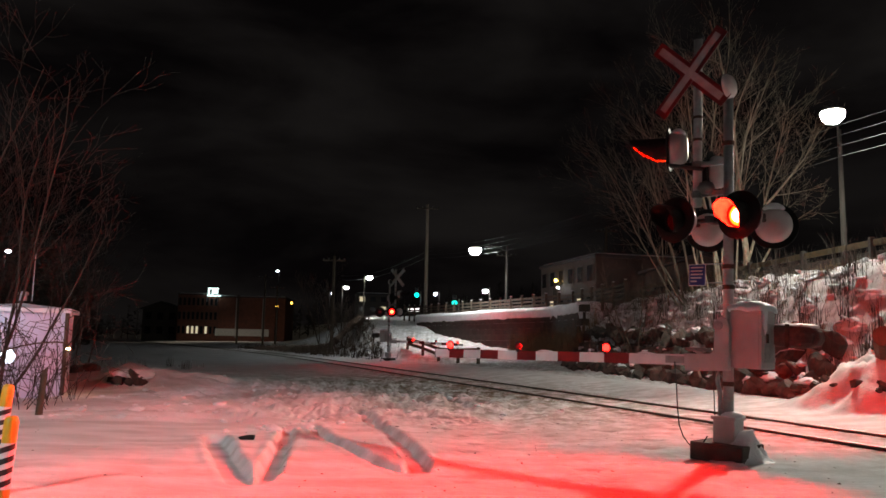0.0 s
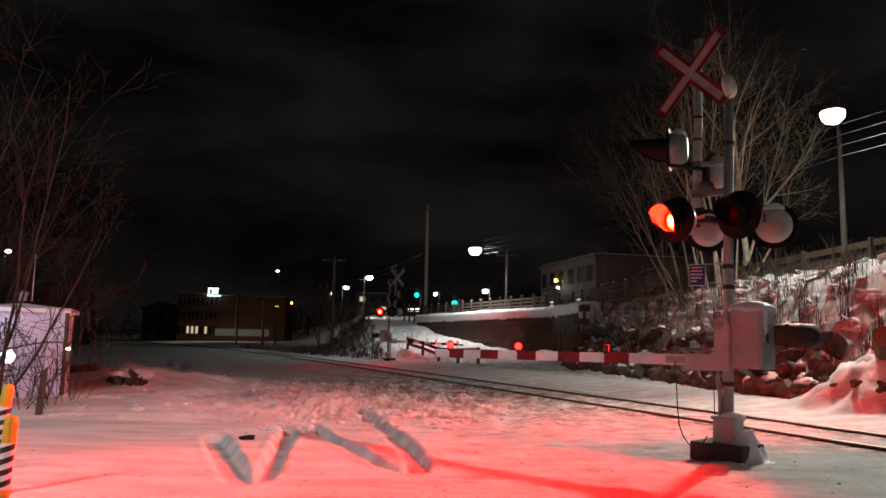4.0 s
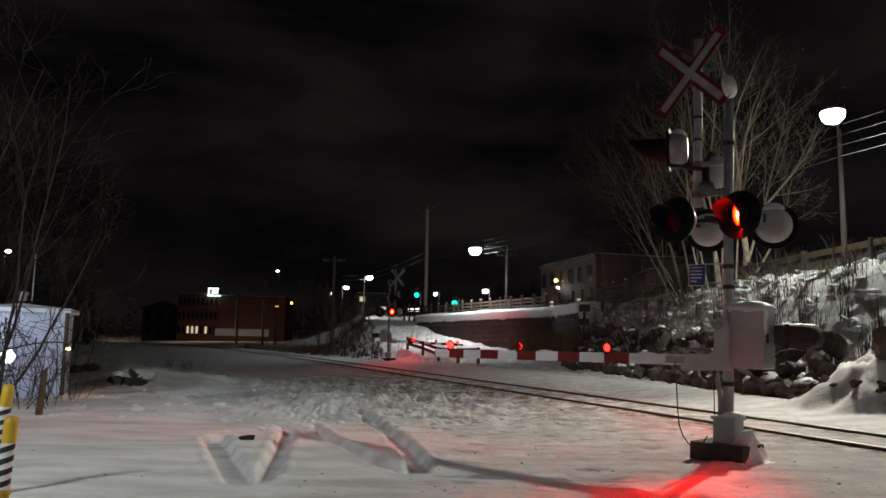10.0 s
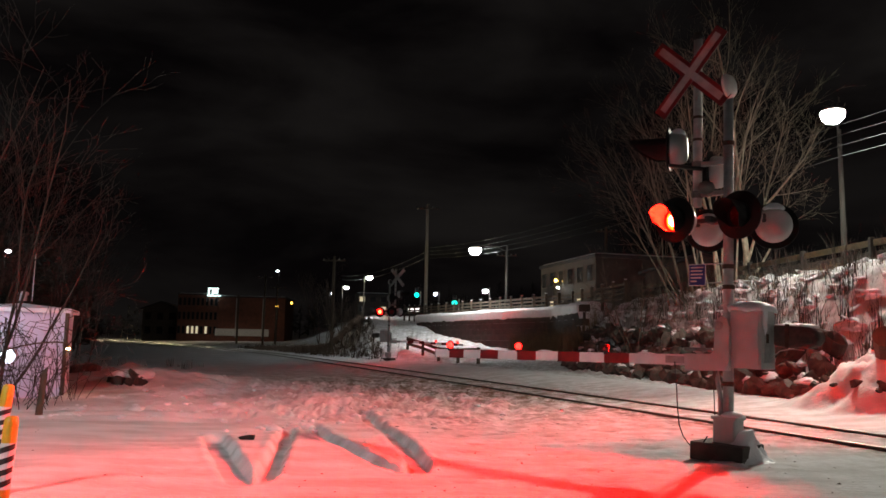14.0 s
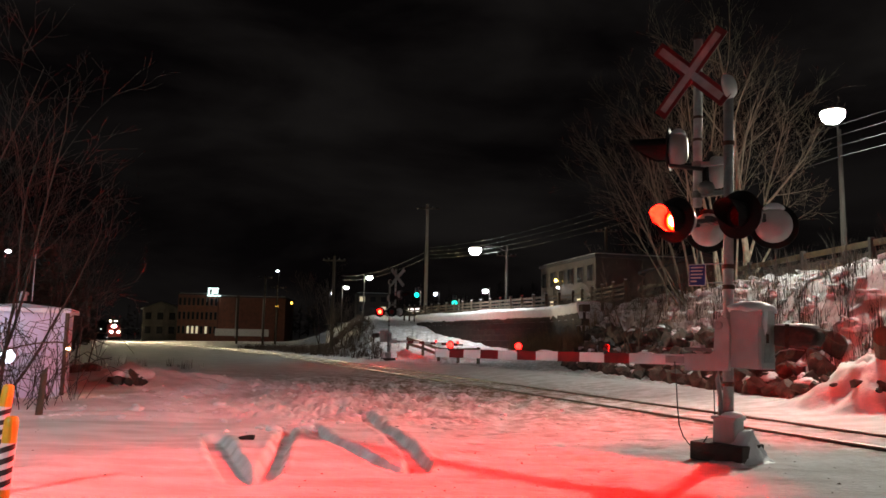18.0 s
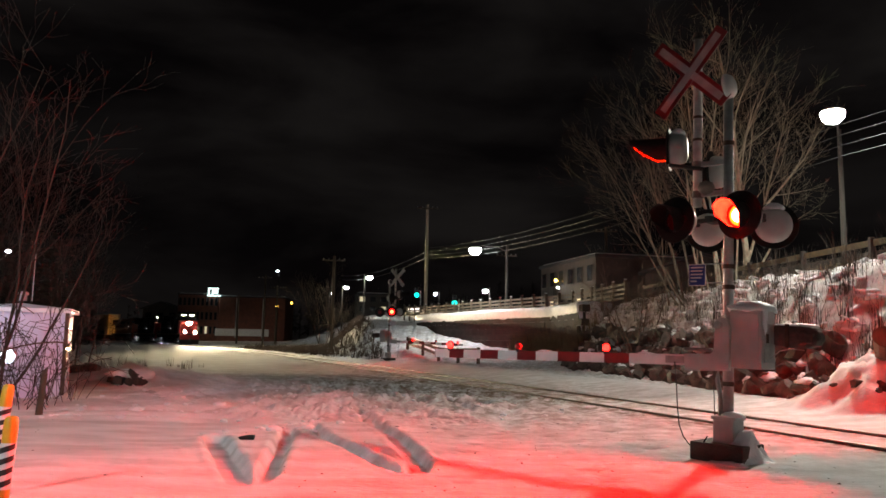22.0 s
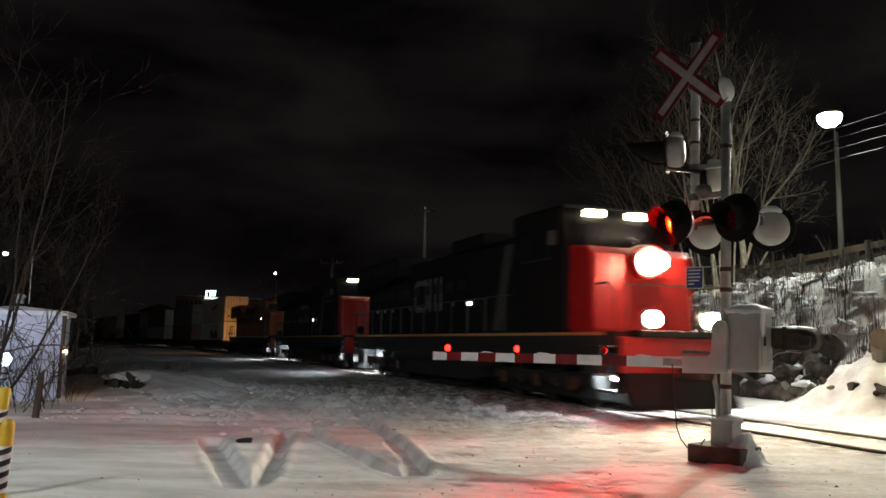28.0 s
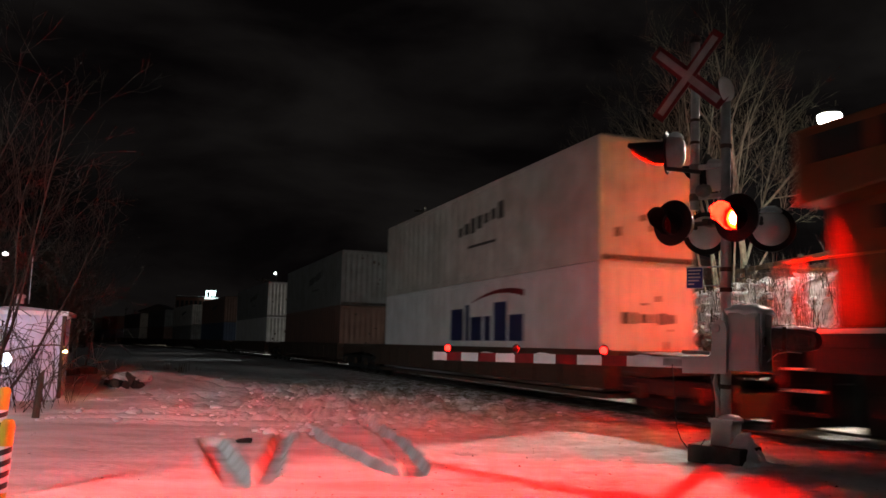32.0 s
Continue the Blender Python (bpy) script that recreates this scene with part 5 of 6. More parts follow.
fence(4.0, 35.0, 3.4, 0.9, 0.80, (0.28, 0.66), "dark wooden guard rail, warm lamp light painted on its top board", "guard_rail", 0.20, "fences of the upper road", WARM_BOARD, DARK_POLE)

# low guard rail beside the ramp
ramp_rail = thing("ramp_guard_rail", None, "low wooden guard rail with snow beside the ramp", "fence", "fences of the upper road")
rp = [Vector((2.0, 43.5, 0)), Vector((0.9, 46.2, 0)), Vector((-0.3, 49.2, 0)), Vector((-1.4, 52.2, 0)), Vector((-2.6, 55.5, 0))]
for p in rp:
    p.z = height(p.x, p.y)
    part("post", box(0.2, 0.2, 1.1, (p.x, p.y, p.z + 0.4), 0.02), WOOD, ramp_rail)
for a, b2 in zip(rp, rp[1:]):
    d, m = b2 - a, (a + b2) / 2
    for z in (0.45, 0.8):
        part("rail_board", box(d.length, 0.07, 0.2, (0, 0, 0), 0.01), WOOD, ramp_rail, "", pose(m.x, m.y, m.z + z) @ Matrix.Rotation(math.atan2(d.y, d.x), 4, "Z") @ Matrix.Rotation(-math.asin(d.z / d.length), 4, "Y"))
        if z > 0.7:
            part("snow_cap", box(d.length * 0.9, 0.08, 0.04, (0, 0, 0.12), 0.01), SNOW_CAP, ramp_rail, "", pose(m.x, m.y, m.z + z) @ Matrix.Rotation(math.atan2(d.y, d.x), 4, "Z") @ Matrix.Rotation(-math.asin(d.z / d.length), 4, "Y"))


# ---- street lamps, poles and cables ----
LAMP_WHITE = glow("street_lamp_white", (1.0, 0.98, 0.92), 120)
LAMP_FAR = glow("street_lamp_far", (0.95, 1.0, 0.97), 120)
LAMP_COLD = glow("street_lamp_cold", (0.85, 0.95, 1.0), 60)


def street_lamp(at, foot, label, lens, arm, head=0.35):
    """A lamp on an arm from a pole: its lens hangs at a point, its pole stands at foot (x, y, z)."""
    L = thing("street_lamp", pose(*foot), label, "street lamp", "street lamps")
    d = Vector(at) - Vector(foot)
    tall = d.z + 0.35
    part("pole", tube((0, 0, -0.3), (0, 0, tall), 0.11, 0.075, 12), arm, L, "lamp pole")
    side = Vector((d.x, d.y, 0))
    n = side.normalized() if side.length > 0.05 else Vector((0, -1, 0))
    part("arm", pipe(((0, 0, tall - 0.5), n * side.length * 0.3 + Vector((0, 0, tall - 0.1)), n * side.length * 0.8 + Vector((0, 0, d.z + 0.25)), n * side.length + Vector((0, 0, d.z + 0.16))), 0.035, 8), arm, L)
    hd = part("lamp_head", lathe([(head * 0.35, 0.16), (head * 0.6, 0.12), (head * 0.8, 0.02), (head * 0.78, 0.02), (0.0, 0.03)], 16, m=pose(d.x, d.y, d.z)), GREY_CASE, L, "grey lamp head", None, True)
    part("lamp_lens", lathe([(0.0, -head * 0.80), (head * 0.38, -head * 0.72), (head * 0.68, -head * 0.45), (head * 0.78, -head * 0.08), (head * 0.70, 0.018)], 16, m=pose(d.x, d.y, d.z)), lens, hd, "glowing lamp lens", None, True)
    return L


street_lamp((13.1, 25.0, 9.35), (15.0, 28.2, height(15.0, 28.2)), "street lamp with a glaring white lens on a dark pole", LAMP_WHITE, DARK_POLE, 0.5)
street_lamp((2.4, 60.0, 8.75), (5.0, 60.6, height(5.0, 60.6)), "street lamp with a bright white lens on a dark pole", LAMP_FAR, DARK_POLE, 0.62)
street_lamp((-9.0, 90.0, 8.8), (-9.6, 90.3, height(-9.6, 90.3)), "distant lit street lamp", LAMP_FAR, DARK_POLE, 0.45)
street_lamp((-14.3, 110.0, 8.9), (-14.9, 110.3, height(-14.9, 110.3)), "distant lit street lamp", LAMP_FAR, DARK_POLE, 0.45)
street_lamp((-19.2, 130.0, 9.2), (-19.8, 130.3, height(-19.8, 130.3)), "distant lit street lamp", LAMP_COLD, DARK_POLE, 0.4)
street_lamp((5.0, 92.0, 7.6), (5.5, 92.3, height(5.5, 92.3)), "distant lit street lamp", LAMP_FAR, DARK_POLE, 0.42)
street_lamp((-1.2, 100.0, 7.6), (-0.7, 100.3, height(-0.7, 100.3)), "distant lit street lamp", LAMP_COLD, DARK_POLE, 0.3)
street_lamp((-52.4, 90.0, 11.2), (-53.0, 90.4, height(-53.0, 90.4)), "distant lit street lamp", LAMP_COLD, DARK_POLE, 0.4)
# out of view: fixture for the light added on the right
street_lamp((21.0, 3.0, 9.9), (22.5, 4.0, height(22.5, 4.0)), "unseen street lamp to the right, added to brighten the bank", LAMP_WHITE, DARK_POLE, 0.5)
# stands out of view, to carry the added light from behind
street_lamp((-8.5, -5.0, 8.8), (-9.1, -5.2, height(-9.1, -5.2)), "unseen street lamp behind the camera, added to light the left", LAMP_COLD, STEEL, 0.5)


# body of the added lamp that brightens the hut, out of view
yard_lamp = thing("yard_lamp", pose(-12.0, 14.1, height(-12.0, 14.1)), "unseen flood lamp on a post, added to brighten the hut", "lamp")
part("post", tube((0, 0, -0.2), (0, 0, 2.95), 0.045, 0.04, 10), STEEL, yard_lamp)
hut_fill_head = part("lamp_head", box(0.22, 0.10, 0.16, (0, 0, 0), 0.015), BLACK, yard_lamp, "black lamp head", pose(0.03, 0.05, 2.98, -22, 0, -26))
part("lamp_lens", box(0.19, 0.012, 0.13, (0, 0.055, 0)), LAMP_COLD, hut_fill_head, "glowing lamp lens")


def utility_pole(x, y, tall, label, arms=1):
    z = height(x, y)
    P = thing("utility_pole", pose(x, y, z), label, "utility pole", "utility poles")
    part("shaft", tube((0, 0, -0.4), (0, 0, tall), 0.19, 0.13, 10), POLE_GREY if "tall" in label else WOOD, P)
    for k in range(arms):
        cross = part("cross_arm", box(2.2, 0.1, 0.12, (0, -0.14, tall - 0.45 - 0.8 * k), 0.01), WOOD, P)
        for i in (-1.0, -0.5, 0.5, 1.0):
            part("insulator", lathe([(0.03, 0.0), (0.06, 0.05), (0.04, 0.14), (0.0, 0.16)], 8, m=pose(i, -0.14, tall - 0.39 - 0.8 * k)), SEA_CASE, cross)
    return P


POLES = ((-1.85, 75.0, 15.0 - height(-1.85, 75.0)), (-10.6, 72.0, 9.2), (-28.5, 120.0, 11.0), (-27.0, 122.0, 9.5), (-34.0, 125.0, 8.0), (6.7, 82.0, 7.5), (16.5, 77.0, 10.0))
for k, (x, y, tall) in enumerate(POLES):
    utility_pole(x, y, tall, "tall wooden utility pole with a cross arm" if k == 0 else "dark wooden utility pole", 1)


def cable(a, b, sag, r=0.011):
    a, b = Vector(a), Vector(b)
    pts = [a.lerp(b, i / 20) - Vector((0, 0, sag * 4 * (i / 20) * (1 - i / 20))) for i in range(21)]
    ob = part("overhead_cable", pipe(pts, r, 5), CABLE)
    return tagged(ob, "overhead cable slung between poles", "cable", "overhead cables")


for k in range(4):
    cable((-1.7, 75.0, 10.6 - 0.35 * k), (14.0, 26.2, 9.3 - 0.38 * k), 0.9)
    cable((14.0, 26.2, 9.3 - 0.38 * k), (24.0, -6.0, 10.6 - 0.4 * k), 0.5)
cable((-1.7, 75.0, 10.3), (-16.0, 118.0, 11.2), 0.8, 0.02)
cable((-1.7, 75.0, 9.7), (-16.0, 118.0, 10.6), 0.8, 0.02)


def traffic_signal(at, label):
    x, y, z = at
    T = thing("traffic_light", pose(x, y, height(x, y)), label, "traffic light", "traffic lights")
    tall = z - height(x, y)
    part("pole", tube((0.5, 0, -0.2), (0.5, 0, tall + 0.5), 0.07, n=8), STEEL, T)
    bx = part("housing", box(0.5, 0.25, 1.25, (0, 0, tall + 0.33), 0.03), BLACK, T)
    part("bracket", box(0.6, 0.06, 0.06, (0.25, 0, tall + 0.2)), STEEL, T)
    part("green_lens", lathe([(0.0, 0.07), (0.22, 0.04), (0.30, 0.0)], 16, m=pose(0, -0.13, tall, 90)), GREEN_LIGHT, bx, "lit blue-green lens", None, True)
    for k in (1, 2):
        part("dark_lens", lathe([(0.0, 0.04), (0.12, 0.02), (0.14, 0.0)], 12, m=pose(0, -0.13, tall + 0.38 * k, 90)), GLASS, bx)


GREEN_LIGHT = glow("lit_green_lens", (0.004, 1.0, 0.80), 2.6)
traffic_signal((-3.55, 97.0, 7.15), "traffic light showing blue-green far up the road")
traffic_signal((1.2, 88.0, 5.75), "traffic light showing blue-green far up the road")


# ---- buildings ----
LIT_WINDOW = glow("lit_window", (1.0, 0.85, 0.55), 0.55)
LIT_SIGN = glow("lit_sign_face", (0.75, 1.0, 0.95), 2.4)
YELLOW_HOUSE = glow("yellow_house_lamp", (1.0, 0.55, 0.08), 22)
YELLOW_GLOW = glow("yellow_flood_lamp", (1.0, 0.50, 0.06), 9)


def building(name, at, turn, size, wall_mat, label, rows, cols, gable=0.0, lit=(), snow=True):
    """A house: walls, windows with frames, roof; at its front left corner, x along the front."""
    w, d, tall = size
    B = thing(name, pose(*at, 0, 0, turn), label, "building", "buildings beyond the track")
    part("wall", box(w, d, tall + 3, (w / 2, d / 2, tall / 2 - 1.5), 0.03), wall_mat, B, "outer walls")
    if gable:
        part("roof", prism(((-0.5, tall - 0.1), (w / 2, tall + gable), (w + 0.5, tall - 0.1), (w + 0.5, tall + 0.1), (w / 2, tall + gable + 0.25), (-0.5, tall + 0.1)), d + 0.8, None, pose(0, d / 2, 0)), ROOF, B, "gabled roof")
        part("gable_wall", prism(((0, tall - 0.02), (w, tall - 0.02), (w / 2, tall + gable)), d - 0.1, None, pose(0, d / 2, 0)), wall_mat, B)
    else:
        roof = part("roof", box(w + 0.3, d + 0.3, 0.3, (w / 2, d / 2, tall + 0.1), 0.03), ROOF, B, "flat roof with parapet")
        if snow:
            part("snow_cover", box(w - 0.3, d - 0.3, 0.12, (w / 2, d / 2, tall + 0.30), 0.04), SNOW_CAP, roof)
    for r in range(rows):
        for c in range(cols):
            ww, hh = w / cols * 0.5, tall / rows * 0.5
            x, z = w * (c + 0.5) / cols, tall * (r + 0.5) / rows
            win = part("window", box(ww + 0.16, 0.1, hh + 0.16, (x, -0.03, z), 0.01), DARK_WALL, B, "window frame")
            part("pane", box(ww, 0.04, hh, (x, -0.075, z)), LIT_WINDOW if (r, c) in lit else GLASS, win)
    return B


building("brick_building", (-60.5, 172.0, 1.2), 4, (9.0, 16, 9.6), BRICK, "red brick building end with a few lit windows", 3, 9, 0, ((0, 2), (0, 3), (0, 4), (0, 6)))
hall = building("brick_building", (-51.4, 172.6, 1.2), 4, (15.0, 15, 9.2), BRICK, "long plain red brick hall with a pale base", 0, 0)
part("pale_base", box(12.0, 0.2, 1.6, (5.5, -0.1, 1.2), 0.02), WHITE, hall, "pale rendered base")
for k in range(2):
    part("downpipe", tube((4.0 + 6.0 * k, -0.1, 0.0), (4.0 + 6.0 * k, -0.1, 9.0), 0.12, n=6), STEEL, hall)
building("house", (-70.0, 176.0, 1.0), 8, (8, 9, 6.5), DARK_WALL, "dark wooden house beside the brick building", 2, 3, 1.6, ())
building("house", (9.6, 75.0, 3.4), -75, (12.0, 9, 5.3), DARK_WALL, "long dark house with a flat eave on the upper road", 2, 6, 0, ((0, 1), (0, 4)))
building("house", (16.5, 62.0, 3.6), -30, (9, 8, 3.6), DARK_WALL, "low dark house behind bare trees on the upper road", 1, 3, 1.3, ())
building("house", (-16.4, 142.0, 6.2), 10, (6, 6, 3.6), DARK_WALL, "small dark house up the road", 2, 3, 0, ((0, 2), (1, 0)))
roof_sign = thing("roof_sign", pose(-52.6, 171.5, 10.0, 0, 0, 4), "glowing white sign standing on the roof", "sign")
for x in (-1.2, 1.2):
    part("leg", tube((x, 0, -0.8), (x, 0, 1.2), 0.08, n=6), STEEL, roof_sign)
b = bmesh.new()
box(2.2, 0.12, 0.32, (0.2, 0, 2.2), 0, b)
box(0.34, 0.12, 1.5, (-0.85, 0, 1.5), 0, b)
box(0.34, 0.12, 1.1, (0.0, 0, 1.45), 0, b)
box(0.9, 0.12, 0.8, (0.75, 0, 1.5), 0, b)
box(3.0, 0.12, 0.3, (0.3, 0, 0.6), 0, b)
part("sign_face", b, LIT_SIGN, roof_sign, "white glowing shapes")
for k, (x, y, z, mat, r) in enumerate(((-36.5, 165.0, 8.2, YELLOW_GLOW, 0.3), (-33.5, 166.0, 9.0, YELLOW_GLOW, 0.25), (-35.5, 160.0, 15.5, LAMP_COLD, 0.2), (10.35, 70.2, 7.15, YELLOW_HOUSE, 0.16), (10.45, 69.6, 6.45, LAMP_COLD, 0.10))):
    fl = thing("flood_lamp", pose(x, y, z), "small lit lamp fixed high in the distance", "lamp", "distant lamps")
    part("lamp_glass", lathe([(0.0, -r), (r * 0.7, -r * 0.7), (r, 0.0), (r * 0.7, r * 0.7), (0.0, r)], 12), mat, fl, "", None, True)
    part("bracket", tube((0, 0.1, 0), (0.0, 1.2, 0.3), 0.03, n=6), DARK_POLE, fl)
    part("stem", tube((0, 1.2, 0.3), (0.0, 1.2, height(x, y + 1.2) - z), 0.05, n=6), DARK_POLE, fl)
shop_sign = thing("shop_sign", pose(-4.0, 102.0, height(-4.0, 102.0) - 0.3), "lit white and red sign board by the road", "sign")
part("board", box(1.7, 0.15, 0.45, (0, 0, 1.2), 0.02), glow("sign_board_light", (1.0, 0.9, 0.9), 2.0), shop_sign)
part("leg", box(0.12, 0.12, 1.3, (0, 0, 0.4)), STEEL, shop_sign)


# ---- bare trees and brush ----
def limb(b, p, d, r, length, level, rnd, plan, rise=0.05, sides=6):
    """A tapering limb that wanders a little and bears side shoots, which bear their own."""
    n = max(3, 7 - 2 * level)
    q, pts = d.normalized(), [Vector(p)]
    wander = 0.07 + 0.035 * level
    for _ in range(n):
        q = (q + Vector((rnd.gauss(0, wander), rnd.gauss(0, wander), rnd.gauss(rise, wander * 0.6)))).normalized()
        pts.append(pts[-1] + q * length / n)
    rings = []
    for i, a in enumerate(pts):
        rr = max(0.003, r * (1 - 0.82 * i / n))
        t = (pts[min(i + 1, n)] - pts[max(i - 1, 0)]).to_track_quat("Z", "Y").to_matrix()
        rings.append([b.verts.new(a + t @ Vector((rr * math.cos(6.283 * k / sides), rr * math.sin(6.283 * k / sides), 0))) for k in range(sides)])
    for a, c in zip(rings, rings[1:]):
        for i in range(sides):
            b.faces.new((a[i], a[(i + 1) % sides], c[(i + 1) % sides], c[i]))
    if level >= len(plan):
        return
    turn = rnd.uniform(0, 6.283)
    for k in range(plan[level]):
        f = (0.22 if level else 0.30) + (0.76 if level else 0.68) * (k + rnd.random()) / plan[level]
        i = min(n - 1, int(f * n))
        at = pts[i].lerp(pts[i + 1], f * n - i)
        ax = (pts[i + 1] - pts[i]).normalized()
        turn += 2.4 + rnd.gauss(0, 0.5)
        side = Matrix.Rotation(turn, 3, ax) @ ax.orthogonal().normalized()
        a = radians(rnd.uniform(20, 50))
        limb(b, at, ax * math.cos(a) + side * math.sin(a), max(0.004, r * (1 - 0.82 * f) * rnd.uniform(0.35, 0.55)), length * rnd.uniform(0.34, 0.6) * (1.15 - 0.6 * f) * (1.0 if level == 0 else 1.15), level + 1, rnd, plan, rise, 4 if level == 0 else 3)


def bare_tree(x, y, seed, stems, mat, label, plan=(10, 7, 5), rise=0.05):
    """A bare tree of several stems: each (dx, dy, height of its foot, lean x, lean y, length, radius)."""
    T = thing("bare_tree", pose(x, y, height(x, y)), label, "tree", "bare trees")
    rnd = random.Random(seed)
    for dx, dy, z, lx, ly, long, r in stems:
        b = bmesh.new()
        limb(b, (dx, dy, z - 0.3), Vector((lx, ly, 1.0)), r, long, 0, rnd, plan, rise)
        part("stem", b, mat, T, "stem with bare branches", None, True)
    return T


def fan(seed, count, wide, long, r, lean=0.0):
    """Stems of a thicket that spread from one foot."""
    rnd = random.Random(seed)
    return [(rnd.uniform(-0.5, 0.5), rnd.uniform(-0.5, 0.5), 0.0, lean + rnd.uniform(-wide, wide), rnd.uniform(-wide, wide), long * rnd.uniform(0.7, 1.1), r * rnd.uniform(0.7, 1.2)) for _ in range(count)]


bare_tree(12.6, 31.6, 5, ((0.0, 0.0, 0.0, 0.10, 0.0, 12.0, 0.15), (0.15, -0.1, 3.0, 1.1, -0.15, 5.2, 0.075), (0.05, 0.1, 1.0, 0.35, 0.2, 7.5, 0.07), (-0.9, 0.3, 0.0, -0.02, 0.0, 10.5, 0.085),
                           (-1.15, 0.0, 0.0, 0.04, 0.1, 10.0, 0.075), (-0.7, 0.5, 0.0, 0.10, -0.05, 9.5, 0.07), (-1.4, 0.4, 0.0, -0.14, 0.1, 9.0, 0.06), (-0.5, -0.2, 0.0, 0.16, 0.0, 8.5, 0.05), (0.25, 0.2, 0.5, 0.62, 0.1, 6.0, 0.05), (-1.7, 0.2, 0.0, -0.22, 0.0, 8.0, 0.05)), PALE_BARK, "tall pale bare tree of several stems lit by the street lamp", (11, 6, 3), 0.07)
bare_tree(10.5, 33.0, 6, ((0, 0, 0, -0.30, 0, 8.5, 0.06), (0.1, 0.2, 0, -0.55, 0.1, 8.0, 0.05), (-0.3, 0, 0, -0.75, 0, 6.5, 0.045), (0.4, -0.2, 0, -0.12, 0, 9.0, 0.06), (0.5, 0.2, 0, 0.05, 0.1, 8.0, 0.05), (-0.6, 0.3, 0, -0.2, 0.2, 6.0, 0.04), (0.2, 0.4, 0, -0.42, 0.0, 9.0, 0.05), (-0.2, -0.3, 0, -0.62, 0.0, 7.5, 0.045)),
          BARK, "bare multi-stemmed tree leaning from the snowy bank", (9, 5, 3), 0.07)
bare_tree(8.6, 33.5, 7, fan(7, 6, 0.5, 5.0, 0.04, -0.15), TWIG, "bare shrubby tree on the snowy bank", (8, 6, 3), 0.06)
bare_tree(-8.75, 15.05, 12, ((0, 0, 0, 0.16, 0, 6.8, 0.04), (-0.5, 0.2, 0, 0.24, 0.1, 7.2, 0.04), (-0.3, -0.1, 0, 0.02, 0, 6.2, 0.032), (0.1, 0.1, 0.6, 0.55, 0.1, 3.8, 0.035), (-1.0, 0.0, 0, 0.10, 0, 7.5, 0.04)), DARK_TWIG, "slender dark bare trees beside the hut", (7, 4, 3))
bare_tree(-13.0, 21.5, 9, fan(9, 6, 0.30, 7.5, 0.04), DARK_TWIG, "tall bare thicket beside the hut", (6, 5, 3), 0.06)
bare_tree(-15.5, 25.5, 10, fan(10, 6, 0.35, 7.5, 0.04), DARK_TWIG, "tall bare thicket beside the hut", (6, 5, 3), 0.06)
bare_tree(-11.6, 23.0, 11, fan(11, 7, 0.5, 3.6, 0.035), DARK_TWIG, "low bare thicket beside the hut", (8, 6, 3), 0.06)
bare_tree(-17.0, 34.0, 13, fan(13, 5, 0.35, 7.5, 0.04), DARK_TWIG, "bare tree at the edge of the dark wood", (8, 6, 3), 0.06)
bare_tree(-9.0, 68.0, 14, fan(14, 5, 0.35, 6.0, 0.06), TWIG, "bare tree on the bank by the ramp", (8, 6, 3))
bare_tree(-12.0, 74.0, 15, fan(15, 5, 0.35, 7.0, 0.06), TWIG, "bare tree on the bank by the ramp", (8, 6, 3))

# twining twigs before the hut
vine = thing("bramble", pose(-8.6, 15.6, height(-8.6, 15.6)), "tangled bare brambles in front of the hut", "shrub")
rnd = random.Random(3)
for k in range(190):
    x, y = rnd.uniform(-2.8, 0.9), rnd.uniform(-0.9, 1.3)
    a, reach, up = rnd.uniform(0, 6.28), rnd.uniform(0.7, 2.0), rnd.uniform(0.5, 2.1)
    pts = [Vector((x, y, -0.05))]
    for i in range(1, 7):
        f = i / 6
        pts.append(Vector((x + math.cos(a) * reach * f + rnd.gauss(0, 0.04), y + math.sin(a) * reach * f * 0.6 + rnd.gauss(0, 0.04), up * math.sin(f * rnd.uniform(1.7, 2.6)) + rnd.gauss(0, 0.03))))
    part("twig", pipe(pts, rnd.uniform(0.004, 0.009), 4), DARK_TWIG, vine)
arc = [Vector((-1.1 + 2.2 * f, -0.9 + 0.5 * f, 0.25 + 1.05 * math.sin(0.25 + 1.45 * f))) for f in np.linspace(0, 1, 12)]
part("long_twig", pipe(arc, 0.018, 6), TWIG, vine, "long arching bramble stem")


def tufts(name, where, count, seed, mat, tall, label, spread=0.35, blades=9, width=0.012):
    """Dry stems in tufts on the snow; where() gives points."""
    rnd = random.Random(seed)
    verts, faces = [], []
    for _ in range(count):
        x, y = where(rnd)
        z = height(x, y) - 0.03
        h = tall * rnd.uniform(0.4, 1.25)
        for _ in range(rnd.randint(blades // 2, blades)):
            a, bend = rnd.uniform(0, 6.283), rnd.uniform(0.05, spread) * h
            bx, by = x + rnd.gauss(0, 0.09), y + rnd.gauss(0, 0.09)
            dx, dy = math.cos(a), math.sin(a)
            w = width * rnd.uniform(0.6, 1.5)
            i = len(verts)
            hh = h * rnd.uniform(0.6, 1.0)
            verts += [(bx - dy * w, by + dx * w, z), (bx + dy * w, by - dx * w, z), (bx + dx * bend * 0.4 + dy * w * 0.7, by + dy * bend * 0.4 - dx * w * 0.7, z + hh * 0.6),
                      (bx + dx * bend * 0.4 - dy * w * 0.7, by + dy * bend * 0.4 + dx * w * 0.7, z + hh * 0.6), (bx + dx * bend, by + dy * bend, z + hh)]
            faces += [(i, i + 1, i + 2, i + 3), (i + 3, i + 2, i + 4)]
    return tagged(flat(name, verts, faces, mat), label, "brush", kind="stuff")


